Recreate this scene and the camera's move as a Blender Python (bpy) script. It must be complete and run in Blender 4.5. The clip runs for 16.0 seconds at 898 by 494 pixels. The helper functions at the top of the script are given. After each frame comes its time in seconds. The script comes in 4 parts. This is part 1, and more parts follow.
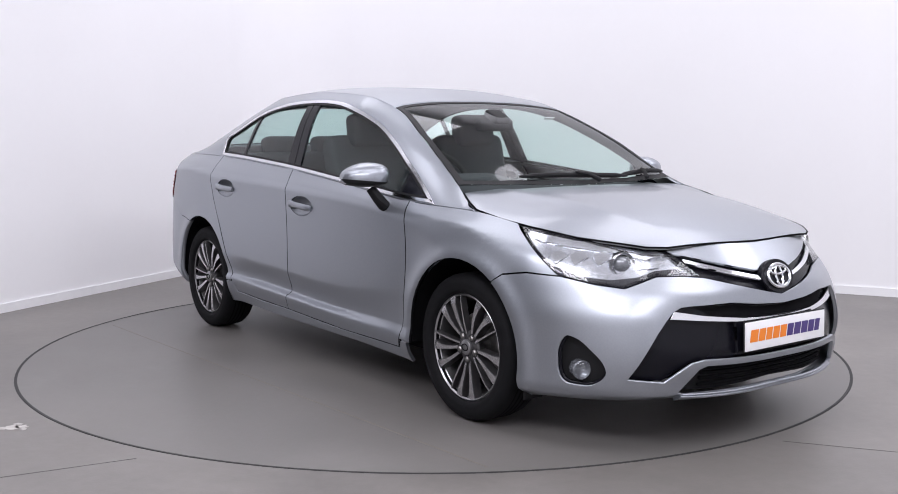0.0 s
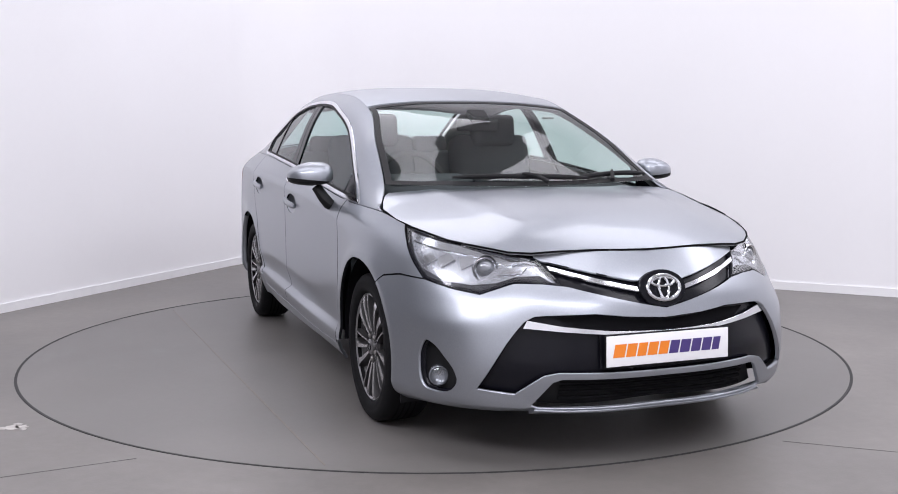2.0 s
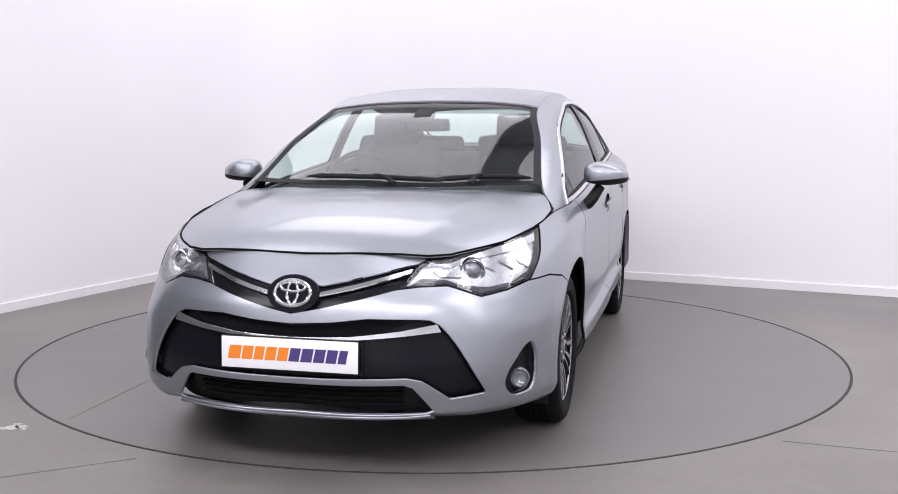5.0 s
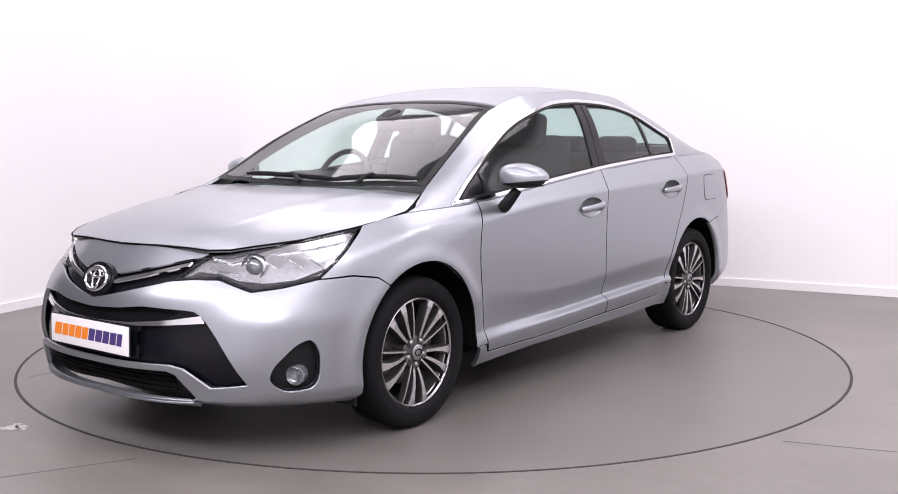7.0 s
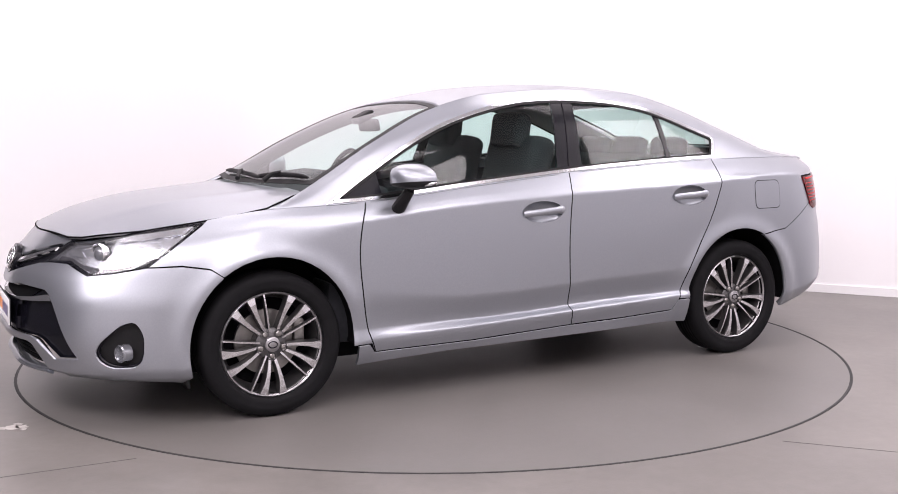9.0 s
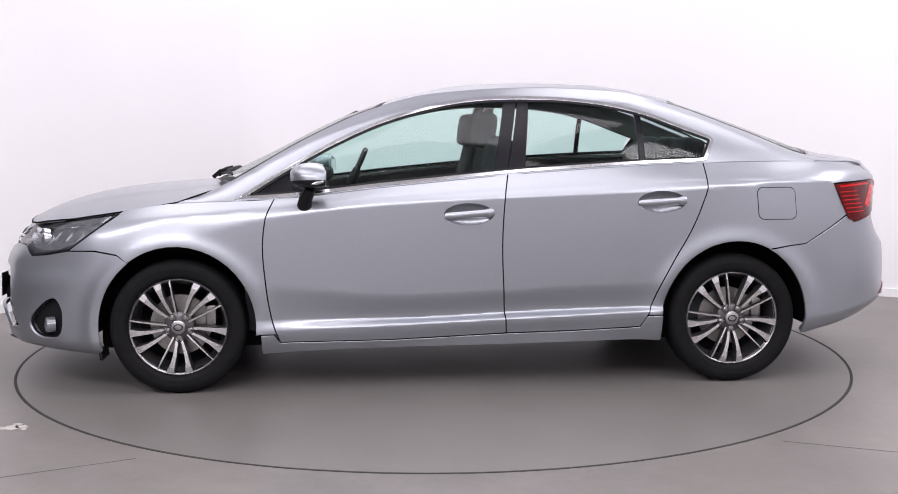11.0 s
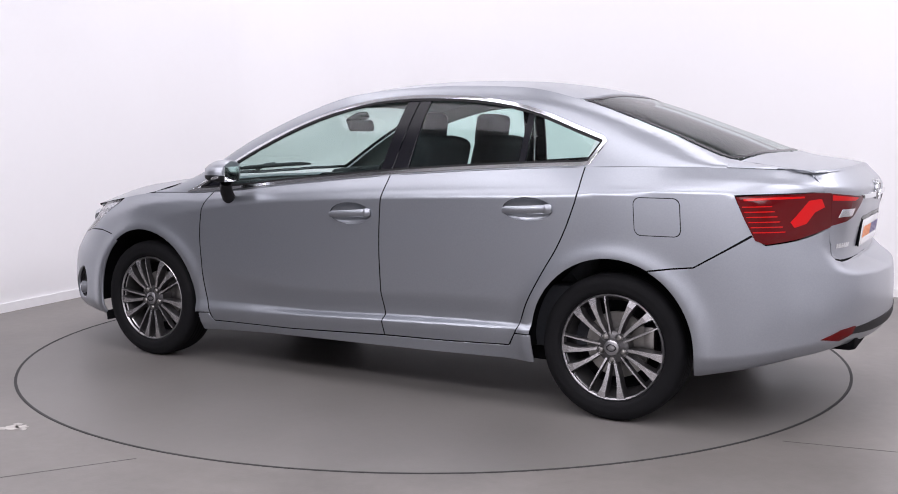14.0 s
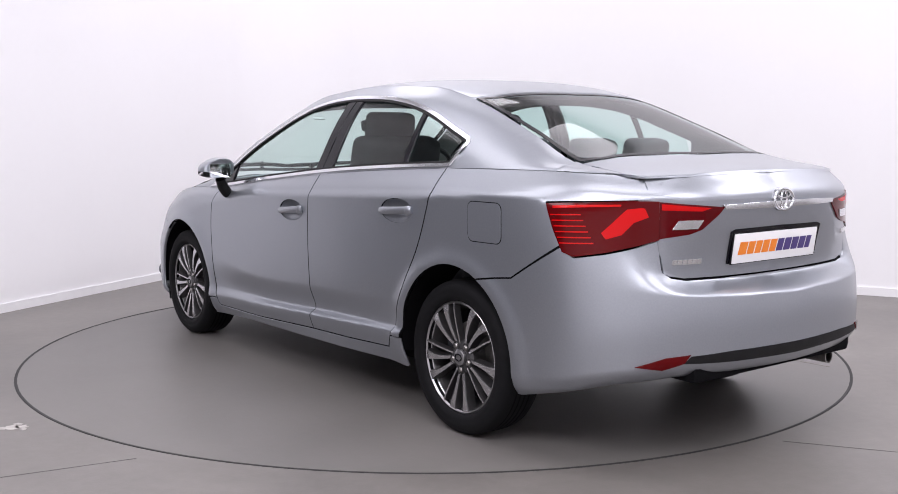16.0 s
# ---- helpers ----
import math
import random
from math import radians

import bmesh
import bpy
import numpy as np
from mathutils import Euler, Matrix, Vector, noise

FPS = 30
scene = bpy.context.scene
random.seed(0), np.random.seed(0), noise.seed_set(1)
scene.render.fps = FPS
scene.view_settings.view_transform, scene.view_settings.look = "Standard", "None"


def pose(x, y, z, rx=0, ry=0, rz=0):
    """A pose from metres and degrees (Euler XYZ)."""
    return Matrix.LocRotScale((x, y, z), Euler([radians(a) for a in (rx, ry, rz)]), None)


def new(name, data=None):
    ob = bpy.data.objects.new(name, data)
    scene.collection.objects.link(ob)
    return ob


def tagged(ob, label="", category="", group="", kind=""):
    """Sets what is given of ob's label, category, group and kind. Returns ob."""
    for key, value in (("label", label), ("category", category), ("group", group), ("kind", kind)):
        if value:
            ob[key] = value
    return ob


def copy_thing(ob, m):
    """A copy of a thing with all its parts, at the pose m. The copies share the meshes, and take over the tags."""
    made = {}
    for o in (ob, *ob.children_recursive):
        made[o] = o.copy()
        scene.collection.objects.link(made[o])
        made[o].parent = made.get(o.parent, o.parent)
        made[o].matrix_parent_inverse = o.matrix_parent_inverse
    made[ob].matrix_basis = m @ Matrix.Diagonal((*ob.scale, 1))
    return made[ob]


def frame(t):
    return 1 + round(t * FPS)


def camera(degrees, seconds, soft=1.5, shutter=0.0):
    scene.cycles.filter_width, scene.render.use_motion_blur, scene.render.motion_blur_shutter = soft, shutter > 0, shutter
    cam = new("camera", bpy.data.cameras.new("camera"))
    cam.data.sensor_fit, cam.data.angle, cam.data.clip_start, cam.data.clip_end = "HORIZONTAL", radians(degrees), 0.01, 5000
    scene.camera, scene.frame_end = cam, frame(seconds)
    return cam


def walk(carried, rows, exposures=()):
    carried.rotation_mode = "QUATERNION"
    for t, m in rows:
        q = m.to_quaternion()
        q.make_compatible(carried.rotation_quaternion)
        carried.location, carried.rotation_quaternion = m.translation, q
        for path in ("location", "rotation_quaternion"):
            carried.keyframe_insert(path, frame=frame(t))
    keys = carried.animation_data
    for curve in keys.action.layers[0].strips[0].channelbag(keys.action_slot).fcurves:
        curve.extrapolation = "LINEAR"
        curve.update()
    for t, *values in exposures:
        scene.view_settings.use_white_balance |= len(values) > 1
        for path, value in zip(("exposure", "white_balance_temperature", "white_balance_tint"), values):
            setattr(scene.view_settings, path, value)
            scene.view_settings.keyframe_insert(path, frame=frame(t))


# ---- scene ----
import mathutils.geometry

# ---- camera ----
cam = camera(47.51, 16.0, soft=0.95)
EYE = pose(-0.007, -5.896, 1.2452, 90 - 6.469, 0.013, -0.831)
walk(cam, [(0.0, EYE), (16.0, EYE)],
     exposures=[(0.0, 0.0, 6500, 10), (3.5, 0.0, 6540, 10.5), (5.0, 0.08, 6620, 11.5), (7.5, 0.32, 6940, 16.5), (9.0, 0.36, 7040, 17.5),
                (11.5, 0.1, 6700, 12), (12.5, 0.07, 6620, 11.5), (14.5, 0.09, 6660, 12), (16.0, 0.1, 6680, 12)])

# turn of the turntable, degrees, at each time
TURN = [(0.0, -54.09), (0.5, -55.7), (1.0, -59.02), (1.5, -63.75), (2.0, -69.89), (2.5, -75.58), (3.0, -81.63), (3.5, -87.36),
        (4.0, -93.49), (4.5, -99.16), (5.0, -105.21), (5.5, -111.06), (6.0, -116.85), (6.5, -122.7), (7.0, -128.49), (7.5, -134.35),
        (8.0, -140.51), (8.5, -146.18), (9.0, -152.29), (9.5, -158.26), (10.0, -164.15), (10.5, -169.98), (11.0, -175.82), (11.5, -181.41),
        (12.0, -187.25), (12.5, -192.72), (13.0, -198.62), (13.5, -204.21), (14.0, -210.2), (14.5, -215.84), (15.0, -221.79), (15.5, -227.41), (16.0, -233.42)]
PIVOT = Vector((-0.007, -0.087, 0.0))
CAR_OFFSET = Vector((-0.060, 0.083, 0.016))

# ---- light ----
world = bpy.data.worlds.new("world")
scene.world = world
world.use_nodes = True
world.node_tree.nodes["Background"].inputs[0].default_value = (0.75, 0.8, 0.9, 1)
world.node_tree.nodes["Background"].inputs[1].default_value = 0.1
CORNER = Vector((-1.460, 4.265, 0))
ALONG = -27.70
ROOM = Matrix.Translation(CORNER) @ pose(0, 0, 0, 0, 0, ALONG)   # x along one wall, -y along the other
ROOM_X, ROOM_Y, ROOM_H = 12.0, 12.5, 4.4


def area_lamp(name, at, size_x, size_y, power, colour=(1, 0.97, 0.95)):
    lamp = bpy.data.lights.new(name, "AREA")
    lamp.shape, lamp.size, lamp.size_y, lamp.energy, lamp.color = "RECTANGLE", size_x, size_y, power, colour
    ob = new(name, lamp)
    ob.matrix_world = at
    return ob


PANELS = [(px, py) for px in (1.6, 5.0, 8.6) for py in (-1.5, -5.2, -9.2)]
for px, py in PANELS:
    area_lamp("panel_light", ROOM @ pose(px, py, ROOM_H - 0.12), 2.8, 2.1, 185 if py < -9 else 105 if px > 8 else 54, (0.968, 0.955, 1.045))

# ---- materials ----


def material(name, colour, rough=0.5, metal=0.0, coat=0.0, vary=0.0, scale=8.0, bump=0.0, bump_scale=200.0, **more):
    m = bpy.data.materials.new(name)
    m.use_nodes = True
    nt = m.node_tree
    b = nt.nodes["Principled BSDF"]
    b.inputs["Base Color"].default_value = (*colour, 1)
    b.inputs["Roughness"].default_value = rough
    b.inputs["Metallic"].default_value = metal
    b.inputs["Coat Weight"].default_value = coat
    b.inputs["Coat Roughness"].default_value = 0.03 if name != "silver_metallic_paint" else 0.11
    for key, value in more.items():
        b.inputs[key.replace("_", " ")].default_value = value
    if vary or bump:
        tc = nt.nodes.new("ShaderNodeTexCoord")
    if vary:
        n1 = nt.nodes.new("ShaderNodeTexNoise")
        n1.inputs["Scale"].default_value, n1.inputs["Detail"].default_value = scale, 6
        n2 = nt.nodes.new("ShaderNodeTexNoise")
        n2.inputs["Scale"].default_value, n2.inputs["Detail"].default_value = scale * 14, 4
        mix = nt.nodes.new("ShaderNodeMath")
        mix.operation = "MULTIPLY_ADD"
        mix.inputs[1].default_value = 0.4
        nt.links.new(tc.outputs["Object"], n1.inputs["Vector"])
        nt.links.new(tc.outputs["Object"], n2.inputs["Vector"])
        nt.links.new(n2.outputs[0], mix.inputs[0])
        nt.links.new(n1.outputs[0], mix.inputs[2])
        ramp = nt.nodes.new("ShaderNodeMapRange")
        ramp.inputs[1].default_value, ramp.inputs[2].default_value = 0.35, 1.05
        ramp.inputs[3].default_value, ramp.inputs[4].default_value = 1 - vary, 1 + vary
        nt.links.new(mix.outputs[0], ramp.inputs[0])
        mul = nt.nodes.new("ShaderNodeVectorMath")
        mul.operation = "SCALE"
        mul.inputs[0].default_value = colour
        nt.links.new(ramp.outputs[0], mul.inputs["Scale"])
        nt.links.new(mul.outputs[0], b.inputs["Base Color"])
    if bump:
        n3 = nt.nodes.new("ShaderNodeTexNoise")
        n3.inputs["Scale"].default_value, n3.inputs["Detail"].default_value = bump_scale, 3
        nt.links.new(tc.outputs["Object"], n3.inputs["Vector"])
        bm_ = nt.nodes.new("ShaderNodeBump")
        bm_.inputs["Strength"].default_value, bm_.inputs["Distance"].default_value = bump, 0.002
        nt.links.new(n3.outputs[0], bm_.inputs["Height"])
        nt.links.new(bm_.outputs[0], b.inputs["Normal"])
    return m


def glass_material(name, tint, opacity, rough=0.0):
    """A thin pane: tinted see-through, with a mirror gloss that grows towards the edge-on view."""
    m = bpy.data.materials.new(name)
    m.use_nodes = True
    nt = m.node_tree
    nt.nodes.clear()
    out = nt.nodes.new("ShaderNodeOutputMaterial")
    see = nt.nodes.new("ShaderNodeBsdfTransparent")
    see.inputs[0].default_value = (*tint, 1)
    gloss = nt.nodes.new("ShaderNodeBsdfGlossy")
    gloss.inputs["Roughness"].default_value = rough
    lw = nt.nodes.new("ShaderNodeLayerWeight")
    lw.inputs[0].default_value = 0.5
    pw = nt.nodes.new("ShaderNodeMath")
    pw.operation = "POWER"
    pw.inputs[1].default_value = 4.5
    nt.links.new(lw.outputs["Facing"], pw.inputs[0])
    fres = nt.nodes.new("ShaderNodeMath")
    fres.operation = "MULTIPLY_ADD"
    fres.inputs[1].default_value, fres.inputs[2].default_value = 0.88, opacity
    nt.links.new(pw.outputs[0], fres.inputs[0])
    mix = nt.nodes.new("ShaderNodeMixShader")
    nt.links.new(fres.outputs[0], mix.inputs[0])
    nt.links.new(see.outputs[0], mix.inputs[1])
    nt.links.new(gloss.outputs[0], mix.inputs[2])
    nt.links.new(mix.outputs[0], out.inputs[0])
    return m


PAINT = material("silver_metallic_paint", (0.331, 0.351, 0.385), 0.37, 0.86, 0.45, vary=0.05, scale=160, bump=0.02, bump_scale=900)
BLACK_GLOSS = material("gloss_black_plastic", (0.005, 0.005, 0.008), 0.22, 0, 0.0, Specular_IOR_Level=0.2)
BLACK_MATT = material("matt_black_plastic", (0.008, 0.008, 0.009), 0.55, vary=0.2, scale=30, bump=0.2, Specular_IOR_Level=0.22)
# near-black of the underside, also painted in as shade in panel gaps
VOID = material("dark_underside_and_gap_shade", (0.005, 0.005, 0.006), 0.9, vary=0.3, scale=10, Specular_IOR_Level=0.08)
RUBBER = material("tyre_rubber", (0.006, 0.006, 0.007), 0.72, vary=0.25, scale=25, bump=0.3, Specular_IOR_Level=0.14)
CHROME = material("chrome", (0.74, 0.75, 0.77), 0.13, 1.0)
ALLOY = material("machined_alloy", (0.60, 0.595, 0.61), 0.27, 0.95, vary=0.05, scale=60)
ALLOY_RIM = material("satin_alloy_rim", (0.36, 0.355, 0.365), 0.3, 0.95, vary=0.06, scale=50)
ALLOY_DARK = material("dark_grey_alloy", (0.10, 0.098, 0.10), 0.4, 0.8, vary=0.1, scale=40)
STEEL = material("brake_steel", (0.3, 0.29, 0.28), 0.35, 1.0, vary=0.2, scale=40)
RED = material("red_lamp_plastic", (0.085, 0.001, 0.002), 0.12, 0, 0.0, Specular_IOR_Level=0.2)
RED_BRIGHT = material("bright_red_reflector", (0.52, 0.003, 0.004), 0.2, 0.0, 0.0, Specular_IOR_Level=0.2)
RED_DARK = material("dark_red_lens", (0.085, 0.001, 0.003), 0.12, 0, 0.0, Specular_IOR_Level=0.2)
CLEAR_LENS = glass_material("clear_lamp_lens", (0.96, 0.97, 0.98), 0.06)
LAMP_CHROME = material("lamp_reflector", (0.72, 0.73, 0.76), 0.16, 0.95, 0.0, vary=0.12, scale=60)
LAMP_BOWL = material("grey_lamp_bowl", (0.50, 0.51, 0.54), 0.24, 0.9, 0.0, vary=0.25, scale=70)
LAMP_SMOKE = material("smoked_lamp_plastic", (0.055, 0.055, 0.062), 0.2, 0.3, 0.3)
LAMP_GREY = material("lamp_bezel", (0.20, 0.21, 0.23), 0.2, 0.5, 0.8)
WINDSCREEN = glass_material("windscreen_glass", (0.86, 0.95, 0.91), 0.045)
SIDE_GLASS = glass_material("side_window_glass", (0.76, 0.91, 0.87), 0.04)
INTERIOR = material("charcoal_fabric", (0.020, 0.022, 0.027), 0.85, vary=0.25, scale=40, bump=0.08)
TRIM_GREY = material("grey_interior_trim", (0.22, 0.22, 0.22), 0.7, vary=0.1, scale=30)
PLATE_WHITE = material("white_plate_acrylic", (0.82, 0.82, 0.83), 0.2, 0, 0.4, vary=0.02)
PLATE_ORANGE = material("orange_print", (0.80, 0.22, 0.02), 0.35)
PLATE_PURPLE = material("purple_print", (0.06, 0.038, 0.17), 0.35)
AMBER = material("amber_lamp_plastic", (0.6, 0.2, 0.02), 0.2, 0, 0.5)
WALL = material("white_wall_paint", (0.86, 0.855, 0.87), 0.7, vary=0.012, scale=1.5, bump=0.1, bump_scale=60)
WALL_BACK = material("grey_wall_paint", (0.84, 0.84, 0.85), 0.8, vary=0.03, scale=1.5)
# for the added wall out of view that the car's side mirrors
DARK_WALL = material("dark_reflection_wall", (0.07, 0.07, 0.075), 0.6, vary=0.1, scale=3)
SKIRT = material("white_gloss_skirting", (0.84, 0.84, 0.85), 0.35)
CEILING = material("pale_ceiling_paint", (0.78, 0.78, 0.79), 0.9, vary=0.03, scale=2)
FLOOR = material("grey_painted_concrete", (0.165, 0.153, 0.143), 0.42, vary=0.22, scale=1.3, bump=0.15, bump_scale=90)
DISC = material("grey_turntable_paint", (0.151, 0.142, 0.135), 0.36, vary=0.09, scale=1.6, bump=0.15, bump_scale=90)
SEAM = material("black_gap_shade", (0.02, 0.02, 0.02), 0.7)


def stained(m, amount, scale):
    """Broad worn and dirty patches over a floor paint."""
    nt = m.node_tree
    b = nt.nodes["Principled BSDF"]
    link = b.inputs["Base Color"].links[0]
    src = link.from_socket
    tc = nt.nodes.new("ShaderNodeTexCoord")
    n = nt.nodes.new("ShaderNodeTexNoise")
    n.inputs["Scale"].default_value, n.inputs["Detail"].default_value, n.inputs["Roughness"].default_value = scale, 8, 0.65
    n.inputs["Distortion"].default_value = 0.6
    mr = nt.nodes.new("ShaderNodeMapRange")
    mr.inputs[1].default_value, mr.inputs[2].default_value = 0.38, 0.68
    mr.inputs[3].default_value, mr.inputs[4].default_value = 1 - amount, 1 + amount
    sc = nt.nodes.new("ShaderNodeVectorMath")
    sc.operation = "SCALE"
    nt.links.new(tc.outputs["Object"], n.inputs["Vector"])
    nt.links.new(n.outputs[0], mr.inputs[0])
    nt.links.new(src, sc.inputs[0])
    nt.links.new(mr.outputs[0], sc.inputs["Scale"])
    nt.links.new(sc.outputs[0], b.inputs["Base Color"])
    rr = nt.nodes.new("ShaderNodeMapRange")
    rr.inputs[3].default_value, rr.inputs[4].default_value = 0.28, 0.55
    nt.links.new(n.outputs[0], rr.inputs[0])
    nt.links.new(rr.outputs[0], b.inputs["Roughness"])


stained(FLOOR, 0.16, 0.7)
stained(DISC, 0.10, 0.9)
SCUFF = material("pale_scraped_paint", (0.42, 0.40, 0.38), 0.7, vary=0.2, scale=20)
JOINT = material("dark_floor_joint", (0.075, 0.072, 0.07), 0.7, vary=0.2, scale=15)
FAINT = material("faint_tan_mark", (0.185, 0.165, 0.145), 0.5, vary=0.2, scale=20)
LIGHT_FRAME = material("white_light_frame", (0.8, 0.8, 0.8), 0.4)

# ---- mesh helpers ----


def mesh_object(name, bm, mat, parent=None, label="", smooth=True):
    me = bpy.data.meshes.new(name)
    bm.normal_update()
    bm.to_mesh(me)
    bm.free()
    for mm in (mat if isinstance(mat, (list, tuple)) else [mat]):
        me.materials.append(mm)
    if smooth:
        me.shade_smooth()
        me.set_sharp_from_angle(angle=radians(35))
    ob = new(name, me)
    if parent:
        ob.parent = parent
    return tagged(ob, label=label)


def part(name, bm, mat, parent, label="", smooth=True):
    return mesh_object(name, bm, mat, parent, label, smooth)


def box_bm(sx, sy, sz, at=None, bevel=0.0, segs=2, bm=None):
    bm = bm or bmesh.new()
    made = bmesh.ops.create_cube(bm, size=1.0, matrix=(at or Matrix()) @ Matrix.Diagonal((sx, sy, sz, 1)))
    if bevel:
        edges = list({e for v in made["verts"] for e in v.link_edges})
        bmesh.ops.bevel(bm, geom=edges, offset=bevel, segments=segs, profile=0.6, affect="EDGES")
    return bm


def lathe(profile, steps=64, axis="y", bm=None, at=None):
    """Turns (radius, along) pairs round an axis."""
    bm = bm or bmesh.new()
    rings = []
    for r, a in profile:
        ring = []
        for k in range(steps):
            w = 2 * math.pi * k / steps
            p = Vector((r * math.cos(w), a, r * math.sin(w))) if axis == "y" else Vector((r * math.cos(w), r * math.sin(w), a))
            ring.append(bm.verts.new(at @ p if at else p))
        rings.append(ring)
    for a, b in zip(rings, rings[1:]):
        for k in range(steps):
            bm.faces.new((a[k], a[(k + 1) % steps], b[(k + 1) % steps], b[k]))
    bmesh.ops.recalc_face_normals(bm, faces=bm.faces)
    return bm


def tube(points, radius, steps=8, flat=1.0, bm=None, closed=False):
    """A bar swept along points; radius may be a list."""
    bm = bm or bmesh.new()
    pts = [Vector(p) for p in points]
    rings = []
    n = len(pts)
    for i, p in enumerate(pts):
        a, b = (pts[(i - 1) % n], pts[(i + 1) % n]) if closed else (pts[max(i - 1, 0)], pts[min(i + 1, n - 1)])
        d = (b - a).normalized()
        side = d.cross(Vector((0, 0, 1)))
        side = side.normalized() if side.length > 1e-3 else Vector((1, 0, 0))
        up = side.cross(d)
        r = radius[i] if isinstance(radius, (list, tuple)) else radius
        rings.append([bm.verts.new(p + (side * math.cos(w) + up * math.sin(w) * flat) * r) for w in [2 * math.pi * k / steps for k in range(steps)]])
    pairs = list(zip(rings, rings[1:])) + ([(rings[-1], rings[0])] if closed else [])
    for a, b in pairs:
        for k in range(steps):
            bm.faces.new((a[k], a[(k + 1) % steps], b[(k + 1) % steps], b[k]))
    if not closed:
        bm.faces.new(rings[0][::-1])
        bm.faces.new(rings[-1])
    bmesh.ops.recalc_face_normals(bm, faces=bm.faces)
    return bm


# ---- body surfaces: x ahead, y to the left side, z up ----


def pchip(xk, yk, x):
    """Shape-keeping cubic through knots; xk, yk (n, k) or (k,), x (n,)."""
    x = np.atleast_1d(np.asarray(x, float))
    xk, yk = np.asarray(xk, float), np.asarray(yk, float)
    if xk.ndim == 1:
        xk = np.broadcast_to(xk, (len(x), len(xk)))
    if yk.ndim == 1:
        yk = np.broadcast_to(yk, (len(x), len(yk)))
    h = np.diff(xk, axis=1)
    d = np.diff(yk, axis=1) / h
    m = np.empty_like(yk)
    m[:, 0], m[:, -1] = d[:, 0], d[:, -1]
    a, b = d[:, :-1], d[:, 1:]
    good = a * b > 0
    w1, w2 = 2 * h[:, 1:] + h[:, :-1], h[:, 1:] + 2 * h[:, :-1]
    with np.errstate(divide="ignore", invalid="ignore"):
        m[:, 1:-1] = np.where(good, (w1 + w2) / (w1 / np.where(good, a, 1) + w2 / np.where(good, b, 1)), 0)
    i = np.clip((x[:, None] >= xk).sum(1) - 1, 0, xk.shape[1] - 2)
    r = np.arange(len(x))
    t = (x - xk[r, i]) / h[r, i]
    low, high = t < 0, t > 1
    tc = np.clip(t, 0, 1)
    y = ((1 + 2 * tc) * (1 - tc) ** 2 * yk[r, i] + tc * (1 - tc) ** 2 * h[r, i] * m[r, i]
         + tc ** 2 * (3 - 2 * tc) * yk[r, i + 1] + tc ** 2 * (tc - 1) * h[r, i] * m[r, i + 1])
    y = y + np.where(low, t * h[r, i] * m[r, i], 0) + np.where(high, (t - 1) * h[r, i] * m[r, i + 1], 0)
    return y


def spline(xk, yk, x):
    """Smooth natural cubic through knots, for long sweeping lines."""
    xk, yk = np.asarray(xk, float), np.asarray(yk, float)
    n = len(xk)
    h = np.diff(xk)
    A, r = np.eye(n), np.zeros(n)
    for i in range(1, n - 1):
        A[i, i - 1], A[i, i], A[i, i + 1] = h[i - 1], 2 * (h[i - 1] + h[i]), h[i]
        r[i] = 6 * ((yk[i + 1] - yk[i]) / h[i] - (yk[i] - yk[i - 1]) / h[i - 1])
    M = np.linalg.solve(A, r)
    x = np.asarray(x, float)
    i = np.clip(np.searchsorted(xk, x) - 1, 0, n - 2)
    a, b = xk[i + 1] - x, x - xk[i]
    return (M[i] * a ** 3 + M[i + 1] * b ** 3) / (6 * h[i]) + (yk[i] / h[i] - M[i] * h[i] / 6) * a + (yk[i + 1] / h[i] - M[i + 1] * h[i] / 6) * b


# plan outline at the widest level, from the nose round the left side to the tail
OUTLINE = [(2.365, 0), (2.345, 0.25), (2.265, 0.48), (2.13, 0.685), (1.95, 0.797), (1.70, 0.866), (1.35, 0.899), (0.95, 0.900),
           (0.30, 0.899), (-0.40, 0.896), (-1.10, 0.892), (-1.45, 0.884), (-1.75, 0.870), (-2.00, 0.825), (-2.18, 0.705), (-2.30, 0.500),
           (-2.355, 0.24), (-2.37, 0)]
_ok = np.array(OUTLINE)
_ul = np.concatenate([[0], np.cumsum(np.hypot(*np.diff(_ok, axis=0).T))])
_mir = np.concatenate([_ok[3:0:-1] * [1, -1], _ok, _ok[-2:-5:-1] * [1, -1]])
_mu = np.concatenate([-_ul[3:0:-1], _ul, 2 * _ul[-1] - _ul[-2:-5:-1]])


def outline(u):
    return spline(_mu, _mir[:, 0], u), spline(_mu, _mir[:, 1], u)


